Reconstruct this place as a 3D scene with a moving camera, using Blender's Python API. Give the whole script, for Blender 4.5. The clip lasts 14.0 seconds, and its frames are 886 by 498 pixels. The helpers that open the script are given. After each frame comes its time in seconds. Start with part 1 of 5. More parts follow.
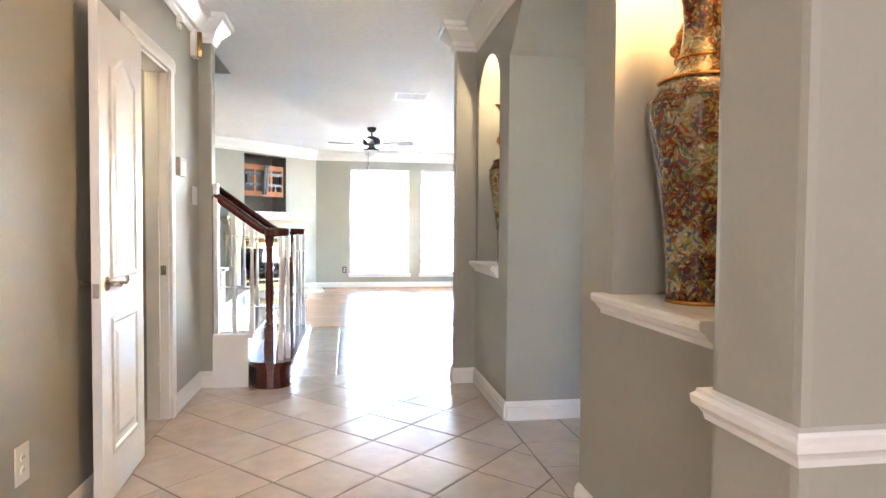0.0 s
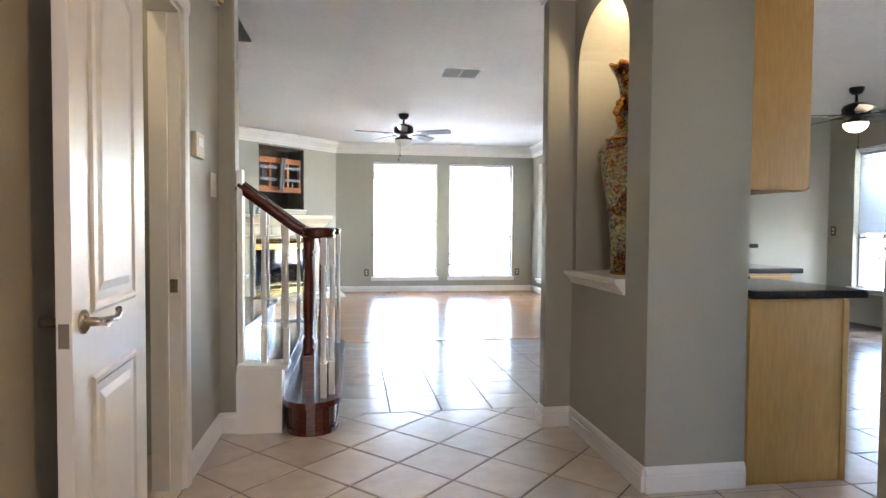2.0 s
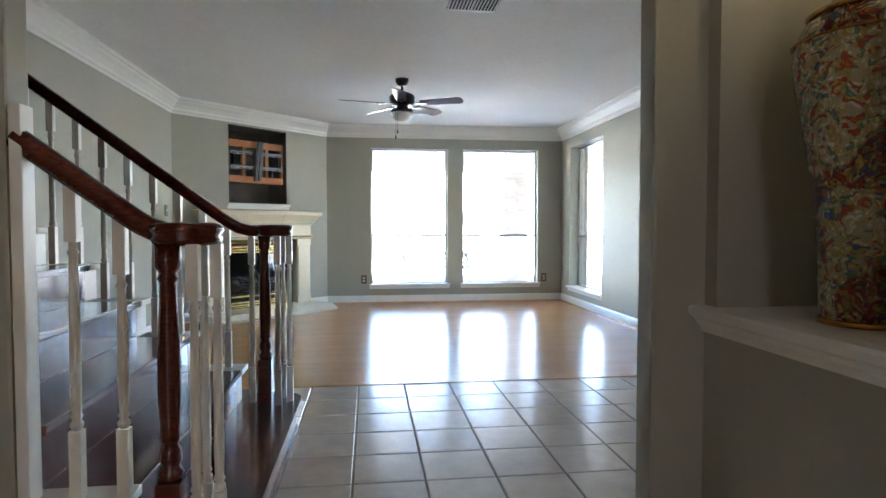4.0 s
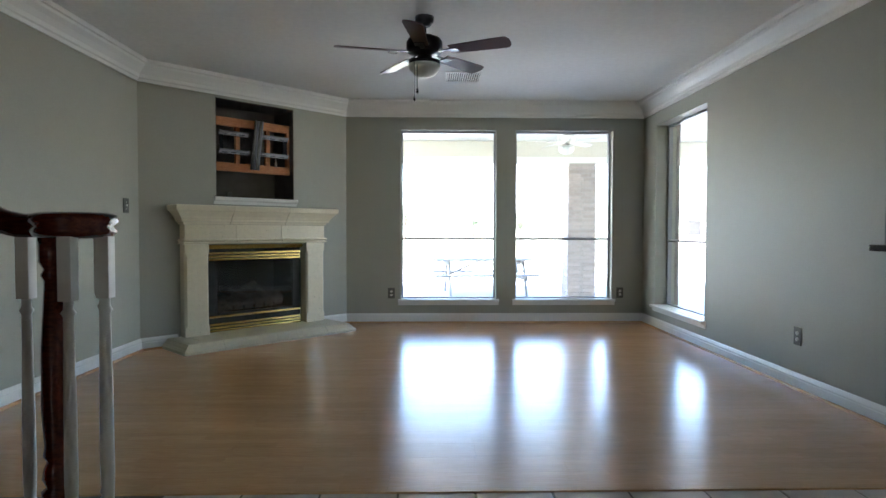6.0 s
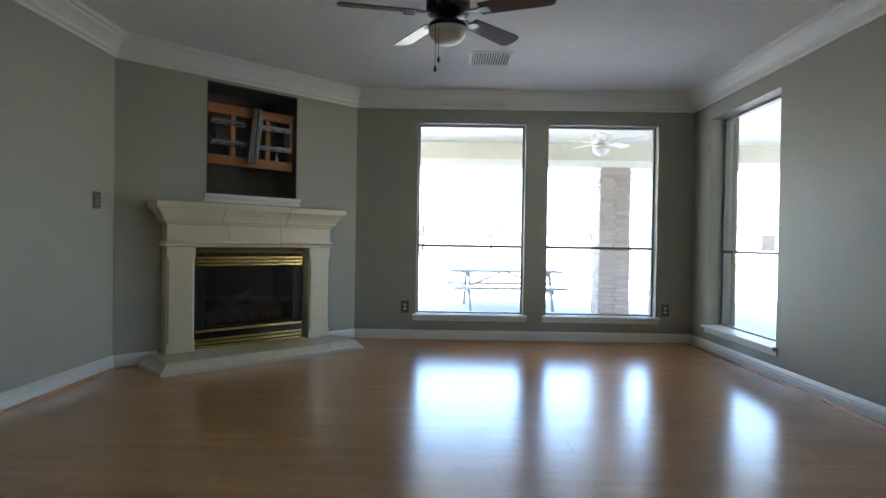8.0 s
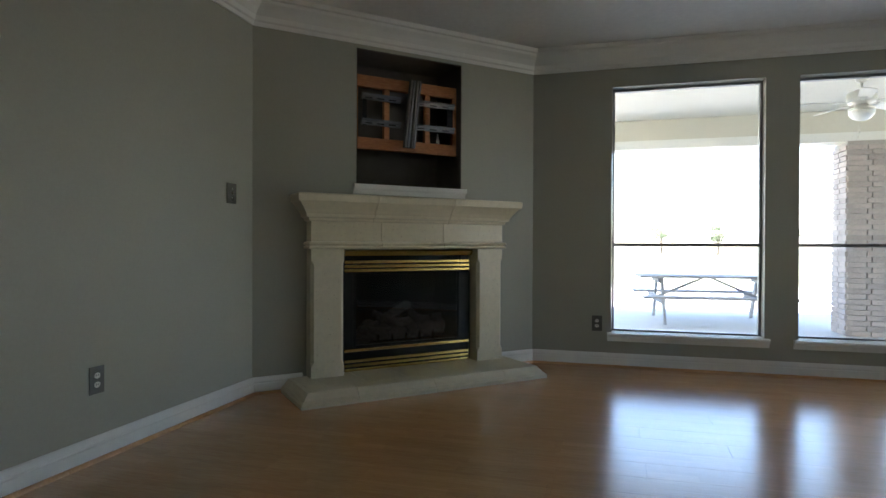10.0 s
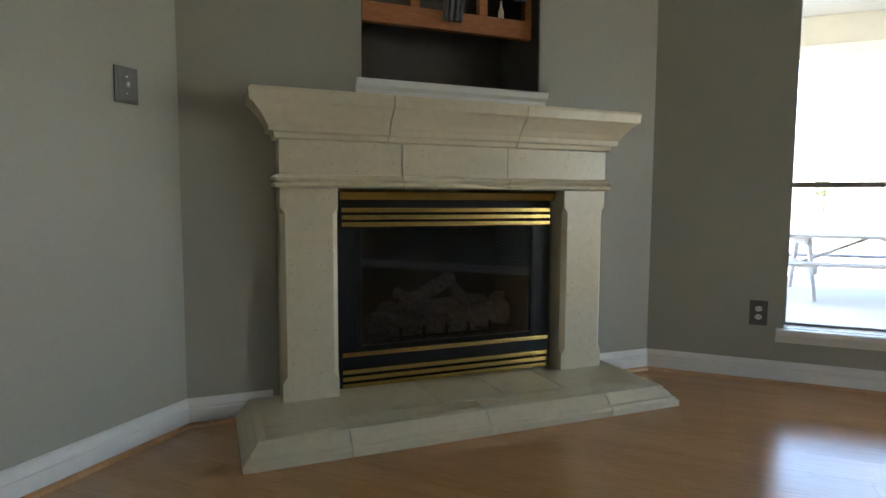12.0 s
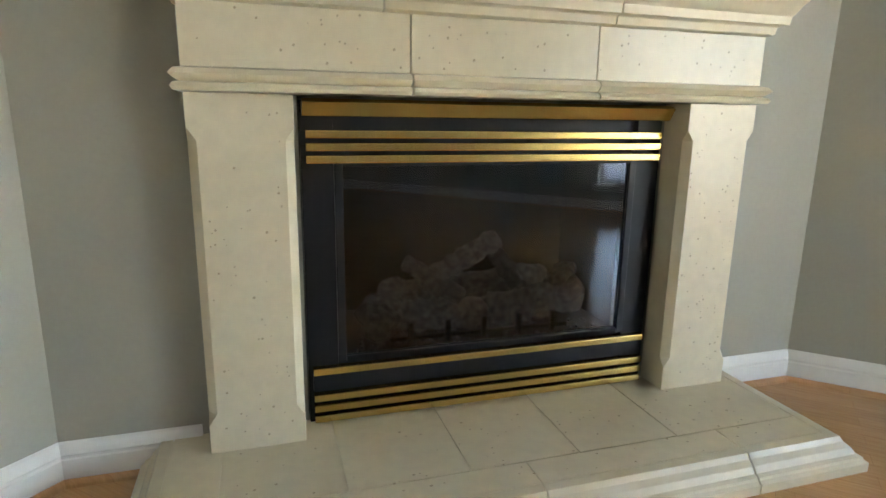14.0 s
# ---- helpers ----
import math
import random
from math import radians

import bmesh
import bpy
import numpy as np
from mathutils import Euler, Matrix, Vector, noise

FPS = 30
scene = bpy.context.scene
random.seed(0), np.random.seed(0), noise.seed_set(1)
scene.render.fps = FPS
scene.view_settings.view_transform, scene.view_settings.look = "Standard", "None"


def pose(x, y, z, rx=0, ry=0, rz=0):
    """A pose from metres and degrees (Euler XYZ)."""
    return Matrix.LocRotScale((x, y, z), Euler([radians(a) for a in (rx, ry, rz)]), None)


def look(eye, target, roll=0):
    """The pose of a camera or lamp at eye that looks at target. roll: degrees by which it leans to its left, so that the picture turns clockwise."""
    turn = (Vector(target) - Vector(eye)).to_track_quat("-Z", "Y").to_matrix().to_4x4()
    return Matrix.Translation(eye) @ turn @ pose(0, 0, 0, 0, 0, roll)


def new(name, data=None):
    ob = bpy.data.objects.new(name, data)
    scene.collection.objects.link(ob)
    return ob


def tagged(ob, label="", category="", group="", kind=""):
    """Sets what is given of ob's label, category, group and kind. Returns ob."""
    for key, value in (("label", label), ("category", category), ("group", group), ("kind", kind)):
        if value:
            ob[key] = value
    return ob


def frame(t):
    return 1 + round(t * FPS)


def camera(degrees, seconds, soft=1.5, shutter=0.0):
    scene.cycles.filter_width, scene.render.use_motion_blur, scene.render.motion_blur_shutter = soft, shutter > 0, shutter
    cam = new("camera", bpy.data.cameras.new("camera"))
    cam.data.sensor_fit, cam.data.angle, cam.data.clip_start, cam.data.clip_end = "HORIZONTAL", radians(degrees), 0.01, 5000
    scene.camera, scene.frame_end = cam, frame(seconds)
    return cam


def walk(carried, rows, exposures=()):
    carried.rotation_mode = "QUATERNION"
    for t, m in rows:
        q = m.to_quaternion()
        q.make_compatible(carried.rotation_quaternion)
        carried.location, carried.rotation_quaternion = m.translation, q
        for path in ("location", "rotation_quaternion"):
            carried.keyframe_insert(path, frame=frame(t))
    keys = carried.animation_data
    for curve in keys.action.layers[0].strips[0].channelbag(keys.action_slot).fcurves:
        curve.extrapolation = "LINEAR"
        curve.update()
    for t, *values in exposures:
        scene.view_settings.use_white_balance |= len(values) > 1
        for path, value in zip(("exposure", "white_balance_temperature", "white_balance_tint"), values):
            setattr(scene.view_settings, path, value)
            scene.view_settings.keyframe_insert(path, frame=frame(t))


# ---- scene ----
cam = camera(73.6, 14.0)
PATH = [
    (0, (0.233, -0.802, 1.192), (0.546, 1.172, 1.127), 0.4),
    (0.5, (0.123, -0.715, 1.203), (0.391, 1.266, 1.137), 0.4),
    (1, (0.03, -0.462, 1.198), (0.282, 1.521, 1.131), 0.4),
    (1.5, (-0.048, -0.143, 1.198), (0.223, 1.838, 1.131), 0.5),
    (2, (-0.106, 0.278, 1.195), (0.194, 2.254, 1.126), 0.4),
    (2.2, (-0.133, 0.476, 1.209), (0.195, 2.447, 1.126), 0.5),
    (4.3, (0.279, 2.326, 1.171), (0.502, 4.312, 1.102), 0.1),
    (4.5, (0.316, 2.515, 1.159), (0.52, 4.504, 1.095), 0.2),
    (5, (0.414, 3.0, 1.162), (0.563, 4.994, 1.099), 0.2),
    (5.5, (0.522, 3.482, 1.156), (0.611, 5.479, 1.094), 0.2),
    (6, (0.608, 3.912, 1.152), (0.655, 5.911, 1.09), 0.1),
    (6.5, (0.665, 4.258, 1.157), (0.681, 6.257, 1.097), 0.2),
    (7, (0.632, 4.499, 1.149), (0.661, 6.498, 1.102), 0.3),
    (7.2, (0.627, 4.559, 1.131), (0.654, 6.559, 1.094), 0.5),
    (9.3, (0.423, 5.403, 1.079), (0.148, 7.383, 1.062), 0.2),
    (9.5, (0.388, 5.577, 1.078), (0.033, 7.545, 1.061), 0.0),
    (10, (0.23, 6.005, 1.048), (-0.308, 7.931, 1.032), 0.2),
    (10.5, (0.122, 6.467, 1.023), (-0.491, 8.371, 1.005), 0.3),
    (11, (0.074, 6.926, 0.976), (-0.648, 8.791, 0.969), 0.2),
    (11.5, (-0.063, 7.356, 0.993), (-0.827, 9.202, 0.903), 0.4),
    (12, (-0.206, 7.768, 0.962), (-0.978, 9.605, 0.796), 0.3),
    (12.5, (-0.355, 8.129, 0.96), (-1.161, 9.94, 0.693), 0.4),
    (13, (-0.495, 8.433, 0.96), (-1.302, 10.229, 0.61), 0.7),
    (13.5, (-0.585, 8.676, 0.969), (-1.433, 10.441, 0.559), 0.7),
    (14, (-0.623, 8.82, 0.971), (-1.515, 10.554, 0.524), 0.9),
]
walk(cam, [(t, look(eye, target, roll)) for t, eye, target, roll in PATH],
     exposures=[(0.0, 6.4, 5950, 20), (1.0, 6.15, 5950, 20), (2.2, 5.5, 6050, 20), (4.3, 4.6, 5850, 15), (5.5, 4.05, 5950, 14), (7.2, 3.45, 5900, 14),
                (9.5, 3.2, 6200, 14), (10.0, 2.95, 6300, 14), (10.5, 3.2, 6400, 14), (11.0, 3.3, 6500, 14), (12.0, 3.6, 6600, 15), (13.0, 4.35, 6700, 16), (14.0, 4.9, 6700, 16)])

# ---- world, sun and lamps ----
world = bpy.data.worlds.new("sky")
scene.world = world
world.use_nodes = True
wn = world.node_tree.nodes
sky = wn.new("ShaderNodeTexSky")
sky.sky_type = "NISHITA"
sky.sun_disc = False
sky.sun_elevation, sky.sun_rotation = radians(52), radians(200)
world.node_tree.links.new(sky.outputs[0], wn["Background"].inputs[0])
wn["Background"].inputs[1].default_value = 0.15

sun = new("sun", bpy.data.lights.new("sun", "SUN"))
sun.data.energy, sun.data.angle, sun.data.color = 4.5, radians(0.6), (1.0, 0.95, 0.88)
sun.matrix_world = look((0, 0, 0), (0.28, 0.75, -1.05))


def area_lamp(name, at, to, w, h, power, color=(1, 1, 1)):
    lamp = new(name, bpy.data.lights.new(name, "AREA"))
    lamp.data.shape, lamp.data.size, lamp.data.size_y = "RECTANGLE", w, h
    lamp.data.energy, lamp.data.color = power, color
    lamp.matrix_world = look(at, to)
    return lamp


def bulb_lamp(name, at, power, color, radius=0.04):
    lamp = new(name, bpy.data.lights.new(name, "POINT"))
    lamp.data.energy, lamp.data.color, lamp.data.shadow_soft_size = power, color, radius
    lamp.location = at
    return lamp


# unseen area lamps added behind the walk to brighten the hall
area_lamp("entrance_window_light", (-0.3, -3.25, 1.5), (0.2, 0, 1.3), 1.1, 2.0, 1.4, (1.0, 0.90, 0.82))
area_lamp("dining_window_light", (4.9, -1.6, 1.4), (0, -1.2, 1.2), 1.8, 1.8, 0.15, (1.0, 0.92, 0.84))
# small lamps recessed over the two niches, and the kitchen fan's lamp
bulb_lamp("niche_lamp_near", (1.38, 0.96, 2.33), 0.7, (1.0, 0.60, 0.24), 0.03)
bulb_lamp("pantry_lamp", (-1.25, 2.6, 2.55), 0.22, (1.0, 0.80, 0.48), 0.05)
bulb_lamp("niche_lamp_far", (1.38, 3.31, 2.33), 0.16, (1.0, 0.78, 0.45), 0.03)

# ---- materials ----


def material(name, color, rough=0.6, metal=0.0, grain=0.0, scale=30.0, stain=0.0, stain_scale=1.5, bump=0.0, bump_scale=200.0,
             random=0.0, stretch=(1, 1, 1), coat=0.0, second=None, specular=0.5):
    m = bpy.data.materials.new(name)
    m.use_nodes = True
    nt = m.node_tree
    b = nt.nodes["Principled BSDF"]
    b.inputs["Roughness"].default_value, b.inputs["Metallic"].default_value = rough, metal
    b.inputs["Coat Weight"].default_value, b.inputs["Coat Roughness"].default_value = coat, 0.12
    b.inputs["Specular IOR Level"].default_value = specular
    tc = nt.nodes.new("ShaderNodeTexCoord")
    mp = nt.nodes.new("ShaderNodeMapping")
    mp.inputs["Scale"].default_value = stretch
    nt.links.new(tc.outputs["Object"], mp.inputs[0])
    if random:
        info = nt.nodes.new("ShaderNodeObjectInfo")
        mul = nt.nodes.new("ShaderNodeVectorMath")
        mul.operation = "SCALE"
        mul.inputs[0].default_value = (37, 19, 53)
        nt.links.new(info.outputs["Random"], mul.inputs["Scale"])
        nt.links.new(mul.outputs[0], mp.inputs["Location"])

    def noise_tex(s, detail):
        n = nt.nodes.new("ShaderNodeTexNoise")
        n.inputs["Scale"].default_value, n.inputs["Detail"].default_value = s, detail
        nt.links.new(mp.outputs[0], n.inputs["Vector"])
        return n.outputs["Fac"]

    def mix(fac, a, bcol, kind="MIX"):
        x = nt.nodes.new("ShaderNodeMix")
        x.data_type, x.blend_type = "RGBA", kind
        for sock, v in ((x.inputs[0], fac), (x.inputs[6], a), (x.inputs[7], bcol)):
            if isinstance(v, (tuple, float, int)):
                sock.default_value = v if isinstance(v, (float, int)) else (*v, 1)
            else:
                nt.links.new(v, sock)
        return x.outputs[2]

    def ramp(sock, lo, hi):
        r = nt.nodes.new("ShaderNodeMapRange")
        r.inputs[1].default_value, r.inputs[2].default_value = lo, hi
        nt.links.new(sock, r.inputs[0])
        return r.outputs[0]

    col = mix(ramp(noise_tex(scale, 4), 0.3, 0.7), tuple(c * (1 - grain) for c in color), tuple(min(1, c * (1 + grain)) for c in color)) if second is None \
        else mix(ramp(noise_tex(scale, 5), 0.35, 0.65), color, second)
    if stain:
        f = nt.nodes.new("ShaderNodeMath")
        f.operation = "MULTIPLY"
        f.inputs[1].default_value = stain
        nt.links.new(ramp(noise_tex(stain_scale, 6), 0.42, 0.75), f.inputs[0])
        col = mix(f.outputs[0], col, tuple(c * 0.6 for c in color))
    if random:
        v = nt.nodes.new("ShaderNodeMapRange")
        v.inputs[3].default_value, v.inputs[4].default_value = 1 - random, 1 + random
        nt.links.new(info.outputs["Random"], v.inputs[0])
        h = nt.nodes.new("ShaderNodeHueSaturation")
        nt.links.new(v.outputs[0], h.inputs["Value"])
        nt.links.new(col, h.inputs["Color"])
        col = h.outputs[0]
    nt.links.new(col, b.inputs["Base Color"])
    rr = nt.nodes.new("ShaderNodeMapRange")
    rr.inputs[3].default_value, rr.inputs[4].default_value = rough * 0.85, min(1, rough * 1.15)
    nt.links.new(noise_tex(6, 3), rr.inputs[0])
    nt.links.new(rr.outputs[0], b.inputs["Roughness"])
    if bump:
        bp = nt.nodes.new("ShaderNodeBump")
        bp.inputs["Strength"].default_value, bp.inputs["Distance"].default_value = bump, 0.004
        nt.links.new(noise_tex(bump_scale, 3), bp.inputs["Height"])
        nt.links.new(bp.outputs[0], b.inputs["Normal"])
    return m


def glass(name, tint=(0.97, 0.99, 0.98), rough=0.0, ior=1.03):
    m = bpy.data.materials.new(name)
    m.use_nodes = True
    b = m.node_tree.nodes["Principled BSDF"]
    b.inputs["Base Color"].default_value = (*tint, 1)
    b.inputs["Transmission Weight"].default_value, b.inputs["Roughness"].default_value = 1.0, rough
    b.inputs["IOR"].default_value = ior
    return m


def glowing(name, color, strength):
    m = bpy.data.materials.new(name)
    m.use_nodes = True
    b = m.node_tree.nodes["Principled BSDF"]
    b.inputs["Base Color"].default_value = (*color, 1)
    b.inputs["Emission Color"].default_value, b.inputs["Emission Strength"].default_value = (*color, 1), strength
    return m


def porcelain(name):
    """Glazed porcelain crowded with painted flowers in ochre, rust, blue and green."""
    m = bpy.data.materials.new(name)
    m.use_nodes = True
    nt = m.node_tree
    b = nt.nodes["Principled BSDF"]
    tc = nt.nodes.new("ShaderNodeTexCoord")
    cols = []
    for s, stops in ((98, ((0.0, (0.16, 0.02, 0.012)), (0.22, (0.30, 0.05, 0.02)), (0.42, (0.42, 0.24, 0.05)), (0.6, (0.09, 0.08, 0.11)),
                           (0.72, (0.20, 0.15, 0.05)), (0.86, (0.46, 0.38, 0.18)))),
                     (84, ((0.0, (0.58, 0.48, 0.24)), (0.35, (0.50, 0.36, 0.12)), (0.55, (0.62, 0.54, 0.32)), (0.7, (0.16, 0.24, 0.14)),
                           (0.82, (0.45, 0.10, 0.04)), (0.92, (0.12, 0.14, 0.22))))):
        vo = nt.nodes.new("ShaderNodeTexVoronoi")
        vo.inputs["Scale"].default_value = s
        nz = nt.nodes.new("ShaderNodeTexNoise")
        nz.inputs["Scale"].default_value = 18
        ad = nt.nodes.new("ShaderNodeMix")
        ad.data_type = "VECTOR"
        ad.inputs[0].default_value = 0.09
        nt.links.new(tc.outputs["Object"], nz.inputs["Vector"])
        nt.links.new(tc.outputs["Object"], ad.inputs[4])
        nt.links.new(nz.outputs["Color"], ad.inputs[5])
        nt.links.new(ad.outputs[1], vo.inputs["Vector"])
        sep = nt.nodes.new("ShaderNodeSeparateColor")
        nt.links.new(vo.outputs["Color"], sep.inputs[0])
        r = nt.nodes.new("ShaderNodeValToRGB")
        r.color_ramp.interpolation = "CONSTANT"
        while len(r.color_ramp.elements) < len(stops):
            r.color_ramp.elements.new(0.5)
        for el, (p, c) in zip(r.color_ramp.elements, stops):
            el.position, el.color = p, (*c, 1)
        nt.links.new(sep.outputs[0], r.inputs[0])
        dot = nt.nodes.new("ShaderNodeMapRange")
        dot.inputs[1].default_value, dot.inputs[2].default_value = 0.0, 0.45
        dot.inputs[3].default_value, dot.inputs[4].default_value = 1.25, 0.55
        nt.links.new(vo.outputs["Distance"], dot.inputs[0])
        hs = nt.nodes.new("ShaderNodeHueSaturation")
        nt.links.new(dot.outputs[0], hs.inputs["Value"])
        nt.links.new(r.outputs[0], hs.inputs["Color"])
        cols.append(hs.outputs[0])
    # large painted reserves
    big = nt.nodes.new("ShaderNodeTexNoise")
    big.inputs["Scale"].default_value = 4.5
    nt.links.new(tc.outputs["Object"], big.inputs["Vector"])
    st = nt.nodes.new("ShaderNodeMapRange")
    st.inputs[1].default_value, st.inputs[2].default_value = 0.49, 0.51
    nt.links.new(big.outputs["Fac"], st.inputs[0])
    mx = nt.nodes.new("ShaderNodeMix")
    mx.data_type = "RGBA"
    nt.links.new(st.outputs[0], mx.inputs[0])
    nt.links.new(cols[0], mx.inputs[6])
    nt.links.new(cols[1], mx.inputs[7])
    nt.links.new(mx.outputs[2], b.inputs["Base Color"])
    b.inputs["Roughness"].default_value = 0.16
    b.inputs["Coat Weight"].default_value = 0.5
    return m


def laminate(name):
    """Three-strip beech laminate with long grain, the strips lying along x."""
    m = material(name, (0.66, 0.375, 0.175), 0.24, scale=14, second=(0.59, 0.32, 0.14), stain=0.15, stain_scale=2.5, random=0.05, stretch=(0.8, 9, 1), bump=0.02, bump_scale=8, coat=0.4)
    nt = m.node_tree
    b = nt.nodes["Principled BSDF"]
    b.inputs["Coat Roughness"].default_value = 0.18
    tc = nt.nodes.new("ShaderNodeTexCoord")
    br = nt.nodes.new("ShaderNodeTexBrick")
    br.inputs["Color1"].default_value, br.inputs["Color2"].default_value = (1.0, 1.0, 1.0, 1), (0.90, 0.89, 0.86, 1)
    br.inputs["Mortar"].default_value = (0.85, 0.82, 0.78, 1)
    br.inputs["Scale"].default_value, br.inputs["Mortar Size"].default_value = 1.0, 0.0012
    br.inputs["Brick Width"].default_value, br.inputs["Row Height"].default_value = 0.42, 0.064
    nt.links.new(tc.outputs["Object"], br.inputs["Vector"])
    mx = nt.nodes.new("ShaderNodeMix")
    mx.data_type, mx.blend_type = "RGBA", "MULTIPLY"
    mx.inputs[0].default_value = 1.0
    old = b.inputs["Base Color"].links[0].from_socket
    nt.links.new(old, mx.inputs[6])
    nt.links.new(br.outputs["Color"], mx.inputs[7])
    nt.links.new(mx.outputs[2], b.inputs["Base Color"])
    return m


PAINT = material("sage_wall_paint", (0.378, 0.368, 0.305), 0.5, grain=0.02, scale=60, stain=0.06, bump=0.12, bump_scale=120)
CEIL = material("textured_ceiling_paint", (0.85, 0.845, 0.82), 0.85, grain=0.03, scale=20, stain=0.12, bump=0.8, bump_scale=20)
WHITE = material("white_gloss_paint", (0.80, 0.79, 0.75), 0.35, grain=0.015, scale=40, stain=0.05, bump=0.04, bump_scale=60)
TILE = material("ceramic_floor_tile", (0.62, 0.54, 0.47), 0.2, grain=0.06, scale=12, stain=0.28, stain_scale=5, random=0.06, bump=0.06, bump_scale=40)
GROUT = material("dark_grout", (0.17, 0.14, 0.12), 0.9, grain=0.2, scale=90)
LAMINATE = laminate("beech_laminate")
SUBFLOOR = material("subfloor", (0.13, 0.07, 0.035), 0.8, grain=0.1)
CHERRY = material("dark_cherry_wood", (0.115, 0.024, 0.012), 0.22, scale=9, second=(0.065, 0.012, 0.008), stain=0.2, stretch=(2, 14, 14), coat=0.5)
CAST = material("cream_cast_stone", (0.73, 0.65, 0.475), 0.3, grain=0.04, scale=25, stain=0.12, stain_scale=3, bump=0.15, bump_scale=50)
PIT = material("pit_in_stone", (0.50, 0.42, 0.29), 0.9, grain=0.1)
BRASS = material("polished_brass", (0.52, 0.37, 0.13), 0.25, metal=1.0, grain=0.04, stain=0.1)
BLACK = material("black_enamelled_metal", (0.010, 0.010, 0.012), 0.45, specular=0.25, grain=0.1, stain=0.1)
SOOT = material("firebox_lining", (0.025, 0.024, 0.023), 0.85, grain=0.3, bump=0.4, bump_scale=40)
LOG = material("ceramic_log", (0.21, 0.20, 0.185), 0.9, second=(0.07, 0.068, 0.064), scale=55, stain=0.5, stain_scale=14, bump=1.0, bump_scale=110)
EMBER = material("rock_wool_embers", (0.22, 0.21, 0.2), 0.9, second=(0.05, 0.05, 0.05), scale=120)
OAK = material("honey_oak", (0.62, 0.36, 0.105), 0.38, scale=10, second=(0.56, 0.31, 0.085), stain=0.12, stretch=(8, 8, 1), bump=0.05)
PINE = material("orange_pine_stud", (0.46, 0.19, 0.07), 0.65, scale=9, second=(0.36, 0.13, 0.045), stain=0.15, stretch=(2, 2, 10))
GRANITE = material("black_granite", (0.012, 0.012, 0.014), 0.08, second=(0.05, 0.05, 0.055), scale=180)
STEEL = material("grey_steel", (0.17, 0.17, 0.185), 0.45, metal=1.0, grain=0.05)
NICKEL = material("satin_nickel", (0.50, 0.46, 0.40), 0.25, metal=1.0, grain=0.04)
PEWTER = material("pewter_plate", (0.12, 0.115, 0.105), 0.45, metal=0.3, grain=0.1, stain=0.2)
PLASTIC = material("white_plastic", (0.72, 0.70, 0.64), 0.4, grain=0.01)
BEIGE = material("beige_plastic", (0.56, 0.48, 0.34), 0.45, grain=0.02)
DARKSLOT = material("dark_slot", (0.01, 0.01, 0.01), 0.6)
BRONZE = material("dark_bronze_metal", (0.022, 0.02, 0.022), 0.32, metal=0.5, grain=0.1)
BLADE = material("cherry_fan_blade", (0.09, 0.028, 0.022), 0.3, scale=8, second=(0.06, 0.016, 0.013), stretch=(2, 16, 2))
BOWL = material("frosted_glass_bowl", (0.82, 0.82, 0.80), 0.3, grain=0.02, bump=0.2, bump_scale=60)
PANE = glass("clear_pane")
FIREGLASS = glass("dark_fire_glass", (0.42, 0.44, 0.48), 0.0, 1.5)
ALU = material("bronze_window_frame", (0.30, 0.30, 0.31), 0.4, metal=0.3, grain=0.03)
VASE = porcelain("painted_porcelain")
GOLD = material("gold_glaze", (0.55, 0.26, 0.06), 0.22, metal=0.8, grain=0.2, scale=60)
BRICK = material("tan_brick", (0.44, 0.38, 0.345), 0.85, grain=0.1, scale=50, random=0.12, bump=0.3, bump_scale=60)
MORTAR = material("mortar", (0.42, 0.39, 0.35), 0.95, grain=0.1, bump=0.3)
CONCRETE = material("patio_concrete", (0.56, 0.54, 0.50), 0.85, grain=0.05, stain=0.15)
GRASS = material("dry_lawn", (0.30, 0.29, 0.19), 0.95, second=(0.36, 0.34, 0.23), scale=0.6, stain=0.2)
SOFFIT = material("cream_soffit", (0.66, 0.63, 0.54), 0.7, grain=0.02, stain=0.1)
TABLEWOOD = material("weathered_grey_wood", (0.40, 0.39, 0.38), 0.85, second=(0.32, 0.31, 0.30), scale=8, stretch=(1, 10, 10))
LEAF = material("leaves", (0.10, 0.13, 0.07), 0.7, second=(0.12, 0.15, 0.09), scale=3)
BARK = material("bark", (0.09, 0.07, 0.05), 0.9, grain=0.2)
BLIND = material("blind_slat", (0.62, 0.66, 0.70), 0.5, grain=0.02)
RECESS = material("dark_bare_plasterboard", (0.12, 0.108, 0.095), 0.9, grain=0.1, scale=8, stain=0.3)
ROOFING = material("far_roofing", (0.2, 0.17, 0.15), 0.9, grain=0.1)
LINEN = material("stored_linen", (0.25, 0.2, 0.17), 0.9, grain=0.2)
LAMPGLOW = glowing("lit_bowl", (1.0, 0.82, 0.55), 0.22)

# ---- mesh helpers ----


